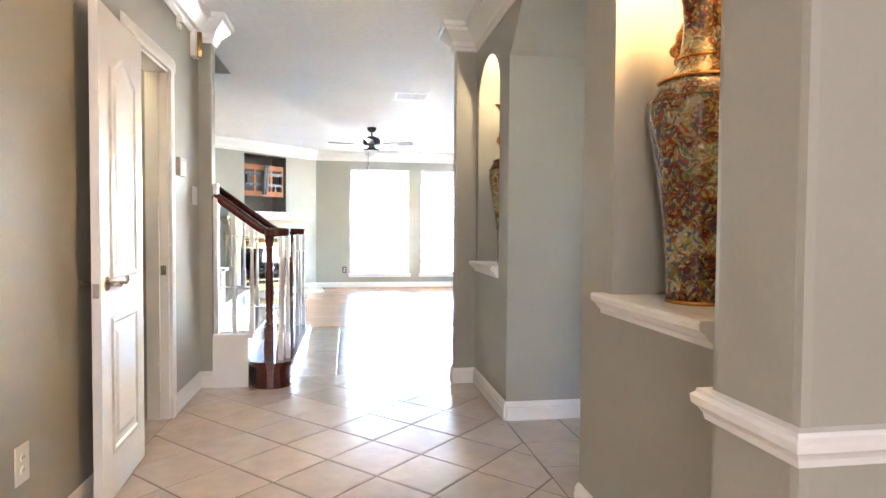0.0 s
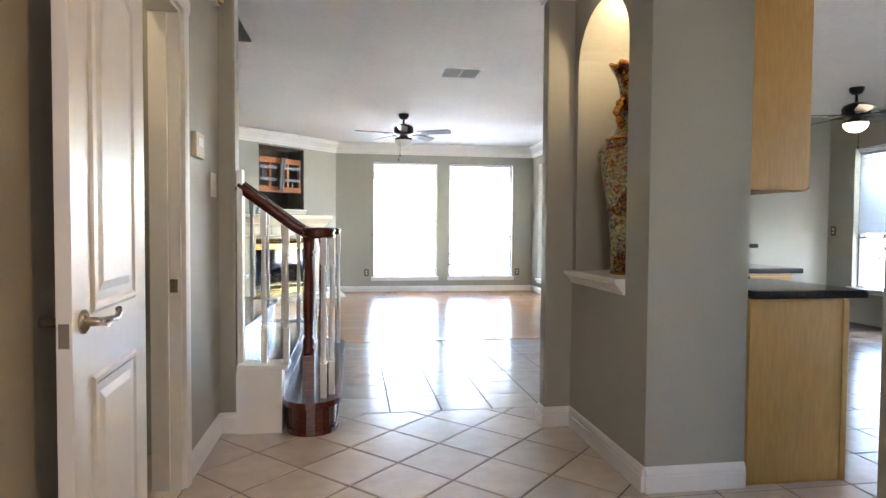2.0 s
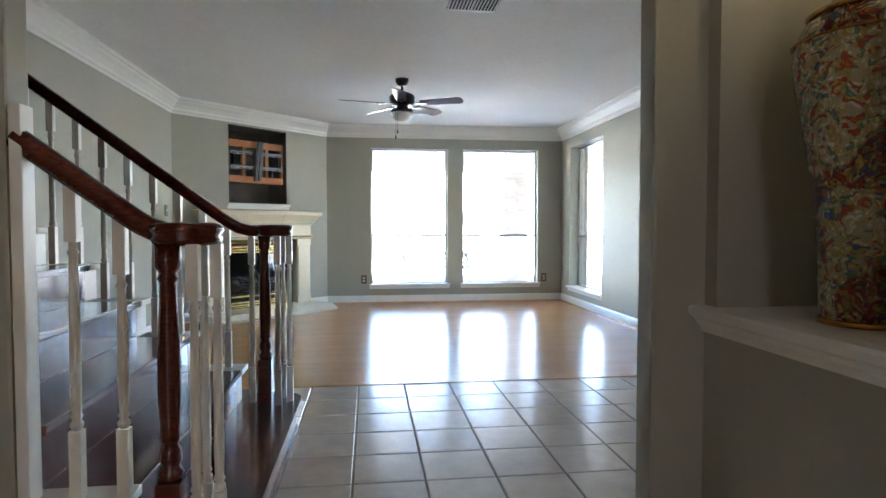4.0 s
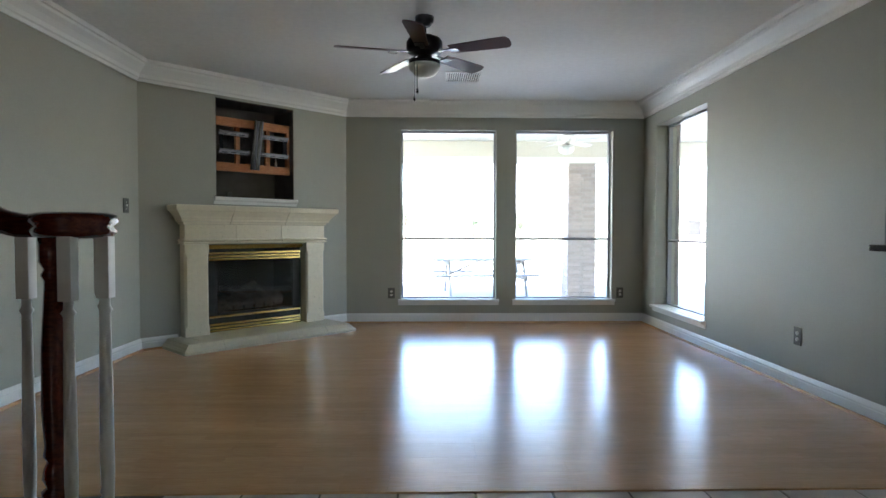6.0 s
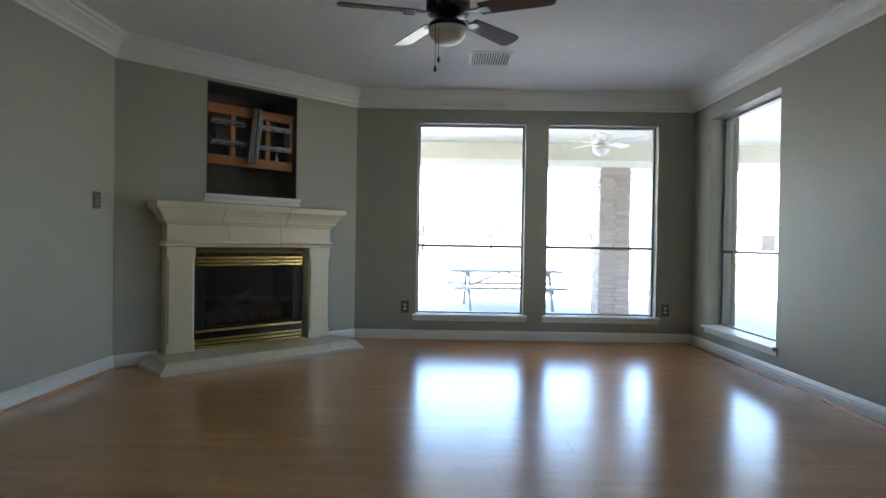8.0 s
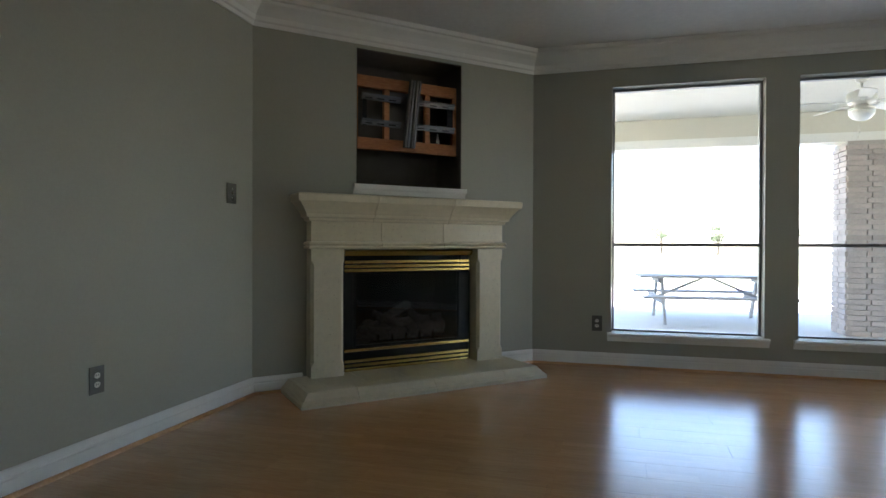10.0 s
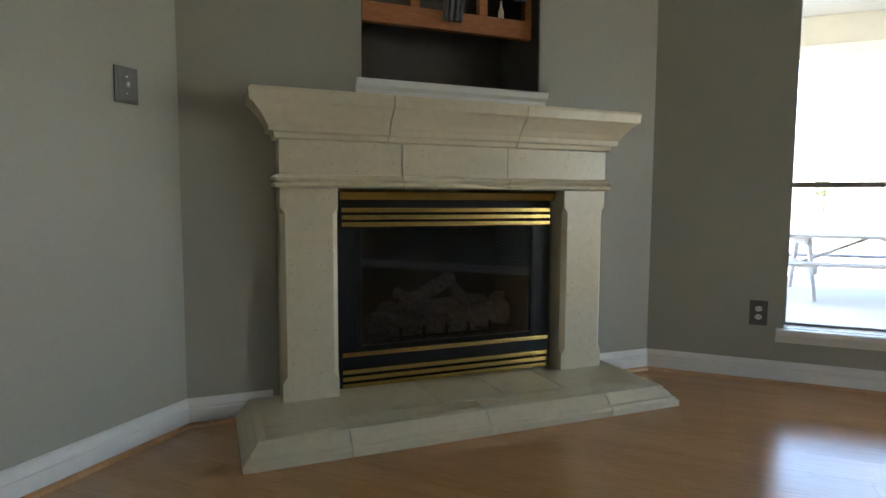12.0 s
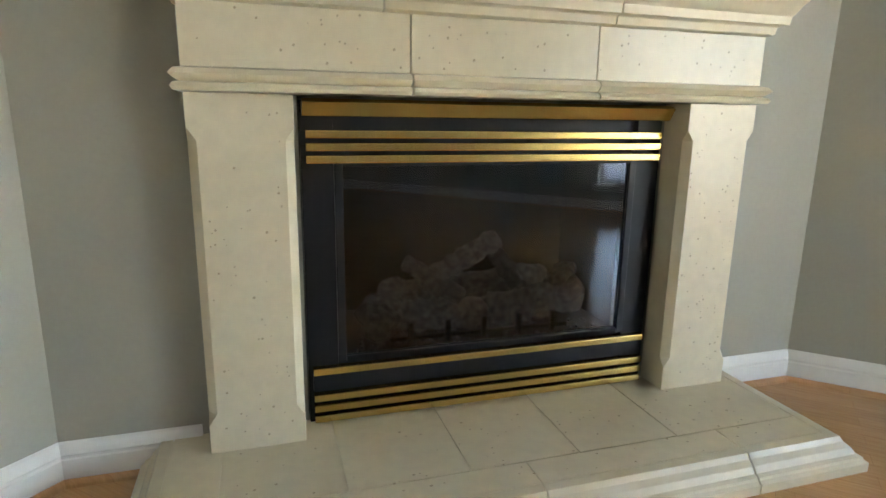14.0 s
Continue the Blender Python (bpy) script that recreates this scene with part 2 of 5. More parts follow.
def cells(bm, us, vs, ws, solid, place):
    """Cells of a grid that solid() keeps, as one closed skin."""
    cache = {}

    def vert(i, j, k):
        if (i, j, k) not in cache:
            cache[i, j, k] = bm.verts.new(place(us[i], vs[j], ws[k]))
        return cache[i, j, k]

    def full(i, j, k):
        return 0 <= i < len(us) - 1 and 0 <= j < len(vs) - 1 and 0 <= k < len(ws) - 1 and \
            solid((us[i] + us[i + 1]) / 2, (vs[j] + vs[j + 1]) / 2, (ws[k] + ws[k + 1]) / 2)

    for i in range(len(us) - 1):
        for j in range(len(vs) - 1):
            for k in range(len(ws) - 1):
                if not full(i, j, k):
                    continue
                for axis in range(3):
                    for side in (0, 1):
                        n = [i, j, k]
                        n[axis] += 1 if side else -1
                        if full(*n):
                            continue
                        a, b = [x for x in range(3) if x != axis]
                        corner = []
                        for da, db in ((0, 0), (1, 0), (1, 1), (0, 1)):
                            c = [i, j, k]
                            c[axis] += side
                            c[a] += da
                            c[b] += db
                            corner.append(vert(*c))
                        bm.faces.new(corner)
    bmesh.ops.recalc_face_normals(bm, faces=bm.faces)
    return bm


def add_box(bm, x0, x1, y0, y1, z0, z1, bevel=0.0, m=None):
    vs = [bm.verts.new((x, y, z)) for x in (x0, x1) for y in (y0, y1) for z in (z0, z1)]
    fs = [bm.faces.new([vs[i] for i in q]) for q in ((0, 1, 3, 2), (4, 6, 7, 5), (0, 4, 5, 1), (2, 3, 7, 6), (0, 2, 6, 4), (1, 5, 7, 3))]
    out = vs
    if bevel:
        es = list({e for f in fs for e in f.edges})
        r = bmesh.ops.bevel(bm, geom=es, offset=bevel, segments=2, affect="EDGES", profile=0.7)
        out = list({v for f in r["faces"] for v in f.verts} | {v for v in vs if v.is_valid})
    if m is not None:
        bmesh.ops.transform(bm, matrix=m, verts=out)
    return bm


def box(x0, x1, y0, y1, z0, z1, bevel=0.0, m=None):
    return add_box(bmesh.new(), x0, x1, y0, y1, z0, z1, bevel, m)


def lathe(profile, n=20, bm=None, m=None, ripple=None):
    """Turn (radius, height) pairs about z."""
    bm = bm or bmesh.new()
    rings = []
    for r, z in profile:
        ring = []
        for k in range(n):
            a = 2 * math.pi * k / n
            rr, zz = (r, z) if ripple is None else ripple(r, z, a)
            v = Vector((max(rr, 1e-4) * math.cos(a), max(rr, 1e-4) * math.sin(a), zz))
            ring.append(bm.verts.new(m @ v if m is not None else v))
        rings.append(ring)
    for a, b in zip(rings, rings[1:]):
        for k in range(n):
            f = bm.faces.new((a[k], a[(k + 1) % n], b[(k + 1) % n], b[k]))
            f.smooth = True
    bm.faces.new(rings[0][::-1])
    bm.faces.new(rings[-1])
    return bm


def sweep(profile, path, closed=False, bm=None):
    """Run a profile of (offset to the left of the way, height) along a level polyline with mitred corners."""
    bm = bm or bmesh.new()
    pts = [Vector((p[0], p[1], 0)) for p in path]
    n = len(pts)
    rings = []
    for i, p in enumerate(pts):
        prev = pts[i - 1] if (i > 0 or closed) else None
        nxt = pts[(i + 1) % n] if (i < n - 1 or closed) else None
        d1 = (p - prev).normalized() if prev is not None else (nxt - p).normalized()
        d2 = (nxt - p).normalized() if nxt is not None else d1
        n1, n2 = Vector((-d1.y, d1.x, 0)), Vector((-d2.y, d2.x, 0))
        mit = (n1 + n2)
        mit = mit / max(mit.dot(n1), 0.2)
        rings.append([bm.verts.new(p + mit * o + Vector((0, 0, z))) for o, z in profile])
    k = len(profile)
    for i in range(n if closed else n - 1):
        a, b = rings[i], rings[(i + 1) % n]
        for j in range(k):
            bm.faces.new((a[j], a[(j + 1) % k], b[(j + 1) % k], b[j]))
    if not closed:
        bm.faces.new(rings[0])
        bm.faces.new(rings[-1][::-1])
    bmesh.ops.recalc_face_normals(bm, faces=bm.faces)
    return bm


def tube(path, shape, bm=None):
    """Run a cross-section of (side, up) along a 3D path, its up kept upright."""
    bm = bm or bmesh.new()
    pts = [Vector(p) for p in path]
    rings = []
    for i, p in enumerate(pts):
        d = (pts[min(i + 1, len(pts) - 1)] - pts[max(i - 1, 0)]).normalized()
        side = d.cross(Vector((0, 0, 1)))
        side = side.normalized() if side.length > 1e-3 else Vector((1, 0, 0))
        up = side.cross(d).normalized()
        rings.append([bm.verts.new(p + side * s + up * u) for s, u in shape])
    k = len(shape)
    for a, b in zip(rings, rings[1:]):
        for j in range(k):
            f = bm.faces.new((a[j], a[(j + 1) % k], b[(j + 1) % k], b[j]))
            f.smooth = k > 5
    bm.faces.new(rings[0])
    bm.faces.new(rings[-1][::-1])
    bmesh.ops.recalc_face_normals(bm, faces=bm.faces)
    return bm


def disc(r, n=10, squash=1.0):
    return [(r * math.cos(2 * math.pi * k / n), r * squash * math.sin(2 * math.pi * k / n)) for k in range(n)]


def extrude_poly(points, z0, z1, bm=None, place=None):
    """A solid over a flat outline."""
    bm = bm or bmesh.new()
    place = place or (lambda x, y, z: (x, y, z))
    lo = [bm.verts.new(place(x, y, z0)) for x, y in points]
    hi = [bm.verts.new(place(x, y, z1)) for x, y in points]
    n = len(points)
    bm.faces.new(lo[::-1])
    bm.faces.new(hi)
    for i in range(n):
        bm.faces.new((lo[i], lo[(i + 1) % n], hi[(i + 1) % n], hi[i]))
    bmesh.ops.recalc_face_normals(bm, faces=bm.faces)
    return bm


def mesh_of(name, bm, mat):
    me = bpy.data.meshes.new(name)
    bm.to_mesh(me)
    bm.free()
    me.materials.append(mat)
    return me


def part(name, bm, mat, parent, label="", m=None):
    ob = new(name, mesh_of(name, bm, mat))
    ob.parent = parent
    if m is not None:
        ob.matrix_basis = m
    return tagged(ob, label)


def solid(name, bm, mat, label, category, m=None, group="", kind=""):
    ob = new(name, mesh_of(name, bm, mat))
    if m is not None:
        ob.matrix_basis = m
    return tagged(ob, label, category, group, kind)


def thing(name, m, label, category, group="", kind=""):
    ob = new(name)
    ob.empty_display_size = 0.1
    ob.matrix_basis = m
    return tagged(ob, label, category, group, kind)


def wall(name, p0, p1, thick, z0, z1, openings=(), mat=None, label="sage green painted plaster wall", arch=None):
    """A wall whose face is the line p0 to p1 and whose body lies to the right of it; openings are (u0, u1, z0, z1, depth or None)."""
    p0, p1 = Vector(p0), Vector(p1)
    d = (p1 - p0)
    length = d.length
    d.normalize()
    nrm = Vector((d.y, -d.x))
    us = sorted({0, length, *(o[0] for o in openings), *(o[1] for o in openings)})
    zs = sorted({z0, z1, *(o[2] for o in openings), *(o[3] for o in openings)})
    vs = sorted({0, thick, *(o[4] for o in openings if o[4])})

    def keep(u, v, z):
        return not any(o[0] < u < o[1] and o[2] < z < o[3] and (o[4] is None or v < o[4]) for o in openings)

    bm = cells(bmesh.new(), us, vs, zs, keep, lambda u, v, z: (p0.x + d.x * u + nrm.x * v, p0.y + d.y * u + nrm.y * v, z))
    return solid(name, bm, mat or PAINT, label, "wall", kind="structure")


BASE_PROFILE = [(0, 0), (0.016, 0), (0.016, 0.072), (0.013, 0.076), (0.013, 0.082), (0.0155, 0.086), (0.012, 0.099), (0.006, 0.113), (0, 0.119)]
CROWN_PROFILE = [(0, 2.555), (0.012, 2.555), (0.016, 2.58), (0.028, 2.59), (0.034, 2.62), (0.065, 2.66), (0.095, 2.69), (0.10, 2.71), (0.118, 2.715), (0.12, 2.749), (0, 2.749)]
CHAIR_PROFILE = [(0, 0.795), (0.008, 0.796), (0.011, 0.81), (0.018, 0.82), (0.028, 0.828), (0.03, 0.845), (0.022, 0.852), (0.02, 0.86), (0, 0.862)]
H = 2.75


def baseboard(path):
    return solid("baseboard", sweep(BASE_PROFILE, path), WHITE, "white painted moulded baseboard along the wall", "baseboard", kind="structure")


def shoe(path):
    return solid("trim", sweep([(0.0165, 0.0), (0.034, 0.0), (0.032, 0.009), (0.026, 0.015), (0.0165, 0.018)], path), LAMINATE, "thin wood-coloured floor moulding at the baseboard", "moulding", kind="structure")


def crown(path):
    return solid("trim", sweep(CROWN_PROFILE, path), WHITE, "white painted crown moulding under the ceiling", "crown moulding", kind="structure")

# ---- the structure ----
NORTH, EAST, WEST = 11.30, 3.30, -2.145
CN, CW = Vector((-0.42, 11.30)), Vector((-2.145, 9.60))      # ends of the slanting chimney wall
HALL_R, HALL_L = 1.205, -0.87
DEEP = 0.495                                     # thickness of the niche wall

# windows: x or y range, sill and head
WIN_A, WIN_B, WIN_E = (0.258, 1.445), (1.69, 2.905), (9.62, 10.90)
ZS, ZH = 0.29, 2.40

wall("wall_north", (EAST, NORTH), CN, 0.24, 0, H, [(EAST - WIN_B[1], EAST - WIN_B[0], ZS, ZH, None), (EAST - WIN_A[1], EAST - WIN_A[0], ZS, ZH, None)])
wall("wall_east", (EAST, 7.35), (EAST, NORTH + 0.24), 0.24, 0, H, [(WIN_E[0] - 7.35, WIN_E[1] - 7.35, ZS - 0.02, ZH, None)])
chimney_len = (CW - CN).length
MID = chimney_len / 2
wall("wall_chimney", CN, CW, 0.55, 0, H, [(MID - 0.47, MID + 0.45, 1.50, 2.53, 0.42), (MID - 0.57, MID + 0.57, 0.08, 1.01, 0.5)])
wall("wall_west", CW, (WEST, 5.5), 0.2, 0, H)
wall("wall_breakfast_stub", (3.73, 7.35), (EAST + 0.24, 7.35), 0.25, 0, H)
wall("wall_breakfast_north", (6.4, 7.6), (3.73, 7.6), 0.2, 0, H)
# unseen wall closing a gap; its opening is added to light the cabinets
wall("wall_kitchen_south", (6.4, 0.08), (4.9, 0.08), 0.25, 0, H, [(0.12, 1.38, 0.75, 2.2, None)])
wall("wall_breakfast_east", (6.4, 0.33), (6.4, 7.8), 0.2, 0, H, [(5.55, 6.85, 0.46, 2.28, None)])
wall("wall_bar", (EAST, 5.3), (EAST, 7.35), 0.14, 0, 1.035, label="sage green half wall under the bar top")
wall("wall_dining_north", (4.9, 0.08), (HALL_R + DEEP, 0.08), 0.25, 0, H)
wall("wall_dining_east", (4.95, -3.3), (4.95, 0.08), 0.2, 0, H)
wall("wall_south", (-0.9, -3.3), (4.95, -3.3), 0.2, 0, H)
wall("wall_hall_left", (HALL_L, 3.83), (HALL_L, -3.3), 0.13, 0, H, [(0.74, 1.415, 0, 2.16, None)])
wall("wall_stair_front", (-3.4, 3.83), (HALL_L - 0.13, 3.83), 0.13, 0, 5.0)
wall("wall_stair_west", (-3.4, 5.5), (-3.4, 3.83), 0.13, 0, 5.0)
wall("wall_stair_rear", (WEST - 0.2, 5.5), (-3.4, 5.5), 0.13, 0, 5.0)
wall("wall_stair_upper", (-0.95, 3.83), (-0.95, 5.5), 0.13, H + 0.2, 5.0)
wall("wall_stair_upper_rear", (-0.95, 5.5), (WEST - 0.2, 5.5), 0.13, H + 0.2, 5.0)
solid("wall_pilaster_left", box(-1.0, -0.775, 3.83, 3.95, 0, H, 0.012), PAINT, "sage green pilaster at the end of the hall", "pilaster", kind="structure")
solid("wall_pilaster_right", box(1.04, HALL_R + DEEP, 3.70, 3.80, 0, H, 0.012), PAINT, "sage green pilaster at the end of the hall", "pilaster", kind="structure")
solid("wall_entry_column", box(0.985, HALL_R + DEEP, 0.08, 0.33, 0, H, 0.02), PAINT, "sage green square column beside the entrance", "column", kind="structure")


def hall_right_wall():
    """The thick wall with two round-headed niches and a clipped passage to the kitchen."""
    y0, y1, depth = 0.33, 3.70, DEEP
    niches = [(0.639, 1.283), (2.99, 3.64)]
    zs, spring, top = 0.945, 2.13, 2.42
    a0, a1 = 1.572, 2.765
    ys = sorted({y0, y1, a0, a1, *(v for n in niches for v in n)})

    def keep(y, v, z):
        if a0 < y < a1 and z < 2.62:
            return False
        return not any(n[0] < y < n[1] and zs < z < top and v < 0.34 for n in niches)

    bm = cells(bmesh.new(), ys, [0, 0.34, depth], [0, zs, top, 2.62, H], keep, lambda y, v, z: (HALL_R + v, y, z))
    for n0, n1 in niches:
        c, r = (n0 + n1) / 2, (n1 - n0) / 2
        for side in (-1, 1):
            arc = [(c + side * r * math.cos(t), spring + (top - spring) * math.sin(t)) for t in [i * math.pi / 16 for i in range(9)]]
            arc += [(c + side * r, top)]
            extrude_poly(arc, 0.0, 0.34, bm, lambda y, z, v: (HALL_R + v, y, z))
    for side, e in ((1, a0), (-1, a1)):
        extrude_poly([(e, 2.27), (e + side * 0.04, 2.29), (e + side * 0.36, 2.595), (e + side * 0.41, 2.62), (e, 2.62)], 0.0, depth, bm, lambda y, z, v: (HALL_R + v, y, z))
    return solid("wall_hall_right", bm, PAINT, "thick sage green hall wall with two arched niches and a kitchen passage", "wall", kind="structure")


hall_right_wall()

# ceiling with the stairwell left open, and the stairwell's own ceiling
ceil_bm = cells(bmesh.new(), [-3.6, -3.4, -0.95, 3.54, 4.95, 6.6], [-3.5, 3.83, 5.5, 7.8, 11.54], [H, H + 0.2],
                lambda x, y, z: not (-3.4 < x < -0.95 and 3.83 < y < 5.5) and not (x > 3.54 and y > 7.8), lambda x, y, z: (x, y, z))
solid("ceiling", ceil_bm, CEIL, "white knockdown-textured ceiling", "ceiling", kind="structure")
solid("ceiling_stairwell", box(-3.55, -0.8, 3.7, 5.65, 5.0, 5.15), CEIL, "white ceiling over the stairwell", "ceiling", kind="structure")
floor = solid("floor", box(-3.6, 6.6, -3.5, 11.54, -0.25, -0.004), GROUT, "floor of cream ceramic tiles with dark grout", "floor", kind="structure")
wood_floor = solid("floor_living_room", box(WEST - 0.3, EAST, 6.50, NORTH, -0.0038, -0.0025), SUBFLOOR, "glossy honey beech laminate plank floor", "floor", kind="structure")
solid("trim", sweep([(-0.02, 0.0), (-0.016, 0.006), (0.012, 0.006), (0.016, 0.0)], [(WEST, 6.495), (EAST, 6.495)]), LAMINATE, "thin wooden strip between laminate and tiles", "threshold", kind="structure")

# skirtings and cornices, each run with the room on its left
N_CN, N_CW = (CN.x, CN.y), (CW.x, CW.y)
dirc = (CW - CN).normalized()


def on_chimney(u, out=0.0, z=None):
    """A place on the slanting wall: u from its middle towards the window wall, out into the room."""
    p = (CN + CW) / 2 - dirc * u + Vector((-dirc.y, dirc.x)) * out
    return (p.x, p.y) if z is None else (p.x, p.y, z)


room_run = [(EAST, 5.3), (EAST, NORTH), N_CN, on_chimney(0.86)]
baseboard(room_run)
shoe([(EAST, 6.52), (EAST, NORTH), N_CN, on_chimney(0.95)])
west_run = [on_chimney(-0.86), N_CW, (WEST, 5.55)]
baseboard(west_run)
shoe([on_chimney(-0.99), N_CW, (WEST, 6.52)])
crown([(EAST, 7.35), (EAST, NORTH), N_CN, N_CW, (WEST, 5.5)])
crown([(EAST + 0.24, 7.35), (EAST, 7.35), (EAST, 7.36)])
baseboard([(HALL_R, 2.765), (HALL_R, 3.70), (1.04, 3.70), (1.04, 3.80), (HALL_R + DEEP, 3.80)])
baseboard([(HALL_R + DEEP, 2.765), (HALL_R, 2.765)])
baseboard([(HALL_R, 0.33), (HALL_R, 1.572), (HALL_R + DEEP, 1.572)])
baseboard([(HALL_R + 0.4, 0.08), (0.985, 0.08), (0.985, 0.33), (HALL_R, 0.33)])
baseboard([(-0.775, 3.86), (-0.775, 3.83), (HALL_L, 3.83), (HALL_L, 3.185)])
baseboard([(HALL_L, 2.32), (HALL_L, -3.3)])
crown([(HALL_R, 0.33), (HALL_R, 3.70), (1.04, 3.70), (1.04, 3.80), (HALL_R + DEEP, 3.80)])
crown([(-0.95, 3.95), (-0.775, 3.95), (-0.775, 3.83), (HALL_L, 3.83), (HALL_L, -3.3)])
solid("trim", sweep(CHAIR_PROFILE, [(HALL_R + 0.4, 0.08), (0.985, 0.08), (0.985, 0.33), (HALL_R, 0.33)]), WHITE, "white moulded chair rail round the entry column", "chair rail", kind="structure")

SILL_PROFILE = [(0, 0.94), (0.0, 0.875), (0.010, 0.876), (0.014, 0.893), (0.026, 0.902), (0.032, 0.915), (0.05, 0.926), (0.054, 0.945), (0.047, 0.954), (-0.0, 0.954)]


def niche_sill(y0, y1):
    s = thing("niche_sill", pose(HALL_R, (y0 + y1) / 2, 0), "white moulded sill under an arched wall niche", "sill", "niche sills", "structure")
    half = (y1 - y0) / 2
    part("moulding", sweep(SILL_PROFILE, [(0.0, -half - 0.0), (0.0, half + 0.075)]), WHITE, s)
    part("board", box(0.001, 0.338, -half + 0.012, half - 0.002, 0.9455, 0.954), WHITE, s)


niche_sill(0.639, 1.283)
niche_sill(2.99, 3.64)


# ---- windows ----
def window(name, m, w, z0, z1, reveal, blind=False, sill=True):
    """A single-hung window; local x along the wall, y outwards, its face at y = 0."""
    h = z1 - z0
    win = thing(name, m, "tall single-hung window with white sill and grey metal sash" if not blind else "window with half-lowered pale slatted blind", "window", "windows", "structure")
    f = 0.022
    bm = bmesh.new()
    for x0, x1, a, b in ((0.002, f, 0.002, h - 0.002), (w - f, w - 0.002, 0.002, h - 0.002), (f, w - f, h - f, h - 0.002), (f, w - f, 0.002, f)):
        add_box(bm, x0, x1, reveal, reveal + 0.05, z0 + a, z0 + b, 0.002)
    part("window_frame", bm, ALU, win)
    mid = z0 + h * 0.36
    rail = part("meeting_rail", box(f, w - f, reveal - 0.004, reveal + 0.03, mid - 0.014, mid + 0.014, 0.003), ALU, win)
    part("latch", box(w / 2 - 0.03, w / 2 + 0.03, reveal - 0.016, reveal - 0.005, mid + 0.002, mid + 0.012, 0.003), ALU, rail)
    for a, b, off in ((z0 + f, mid - 0.014, 0.012), (mid + 0.014, z1 - f, 0.026)):
        p = part("pane", box(f, w - f, reveal + off, reveal + off + 0.004, a, b), PANE, win)
        p.visible_shadow = False
    if sill:
        part("window_sill", sweep([(0.001, z0 - 0.07), (0.014, z0 - 0.068), (0.018, z0 - 0.03), (0.05, z0 - 0.022), (0.052, z0 - 0.002), (0.046, z0 + 0.006), (0.001, z0 + 0.006)],
                                  [(w + 0.035, 0), (-0.035, 0)]), WHITE, win)
        part("sill_board", box(0.003, w - 0.003, 0.001, reveal - 0.001, z0 + 0.001, z0 + 0.009), WHITE, win)
    if blind:
        rail = box(0.03, w - 0.03, 0.02, 0.06, z1 - 0.06, z1 - 0.02, 0.004)
        part("blind_headrail", rail, WHITE, win)
        slat = mesh_of("slat", box(-w / 2 + 0.035, w / 2 - 0.035, -0.025, 0.025, -0.0012, 0.0012), BLIND)
        z = z1 - 0.08
        while z > mid + 0.05:
            ob = new("slat", slat)
            ob.parent = win
            ob.matrix_basis = pose(w / 2, 0.05, z, 58)
            z -= 0.042
    return win


window("window_1", pose(WIN_A[0], NORTH, 0), WIN_A[1] - WIN_A[0], ZS, ZH, 0.10)
window("window_2", pose(WIN_B[0], NORTH, 0), WIN_B[1] - WIN_B[0], ZS, ZH, 0.10)
window("window_3", pose(EAST, WIN_E[1], 0, 0, 0, -90), WIN_E[1] - WIN_E[0], ZS - 0.02, ZH, 0.14)
window("window_4", pose(6.4, 7.18, 0, 0, 0, -90), 1.30, 0.46, 2.28, 0.08, blind=True)


# ---- the stairs ----
RISE, RUN, NOSE2 = 0.195, 0.257, -0.512
Y0S, Y1S = 3.86, 5.47


def capsule(x0, x1, y0, y1, n=9):
    """Outline with half-round ends."""
    r, c = (x1 - x0) / 2, (x0 + x1) / 2
    pts = [(c + r * math.cos(a), y1 - r + r * math.sin(a)) for a in [math.pi * i / n for i in range(n + 1)]]
    return pts + [(c - r * math.cos(a), y0 + r - r * math.sin(a)) for a in [math.pi * i / n for i in range(n + 1)]]


stairs = thing("staircase", pose(0, 0, 0), "dark cherry staircase with white brackets rising from the hall", "stairs", "", "")
first = part("starting_step", extrude_poly(capsule(-0.482, -0.208, 3.705, 5.65), 0.012, 0.162), CHERRY, stairs, "rounded dark cherry starting step")
part("tread", extrude_poly(capsule(-0.513, -0.176, 3.675, 5.68), 0.163, 0.198), CHERRY, first)
part("base_mould", extrude_poly(capsule(-0.494, -0.196, 3.693, 5.662), 0.0, 0.03), CHERRY, first)
STEPS = 11
tread_mesh = mesh_of("tread", box(-RUN - 0.004, 0.028, Y0S + 0.071, Y1S - 0.071, -0.032, 0, 0.008), CHERRY)
riser_mesh = mesh_of("riser", box(-0.02, 0, Y0S + 0.071, Y1S - 0.071, -RISE + 0.001, -0.033), CHERRY)
cap_bm = box(-RUN + 0.004, 0.035, -0.08, 0.08, -0.028, 0.002, 0.006)
cap_mesh = mesh_of("tread_cap", cap_bm, WHITE)
for i in range(2, STEPS + 1):
    x, z = NOSE2 - RUN * (i - 2), RISE * i + 0.008
    for me, m in ((tread_mesh, pose(x, 0, z)), (riser_mesh, pose(x, 0, z)), (cap_mesh, pose(x, Y1S, z)), (cap_mesh, pose(x, Y0S, z))):
        if me is cap_mesh and m.translation.y < 4 and x < -0.6:
            continue
        ob = new(me.name, me)
        ob.parent = stairs
        ob.matrix_basis = m
for y, count in ((Y0S, 3), (Y1S, STEPS + 1)):
    for i in range(2, count):
        x, z = NOSE2 - RUN * (i - 2), RISE * i + 0.008
        part("bracket", box(x - RUN + 0.0005, x - 0.001, y - 0.07, y + 0.07, 0.0, z - 0.029), WHITE, stairs, "white painted side bracket")
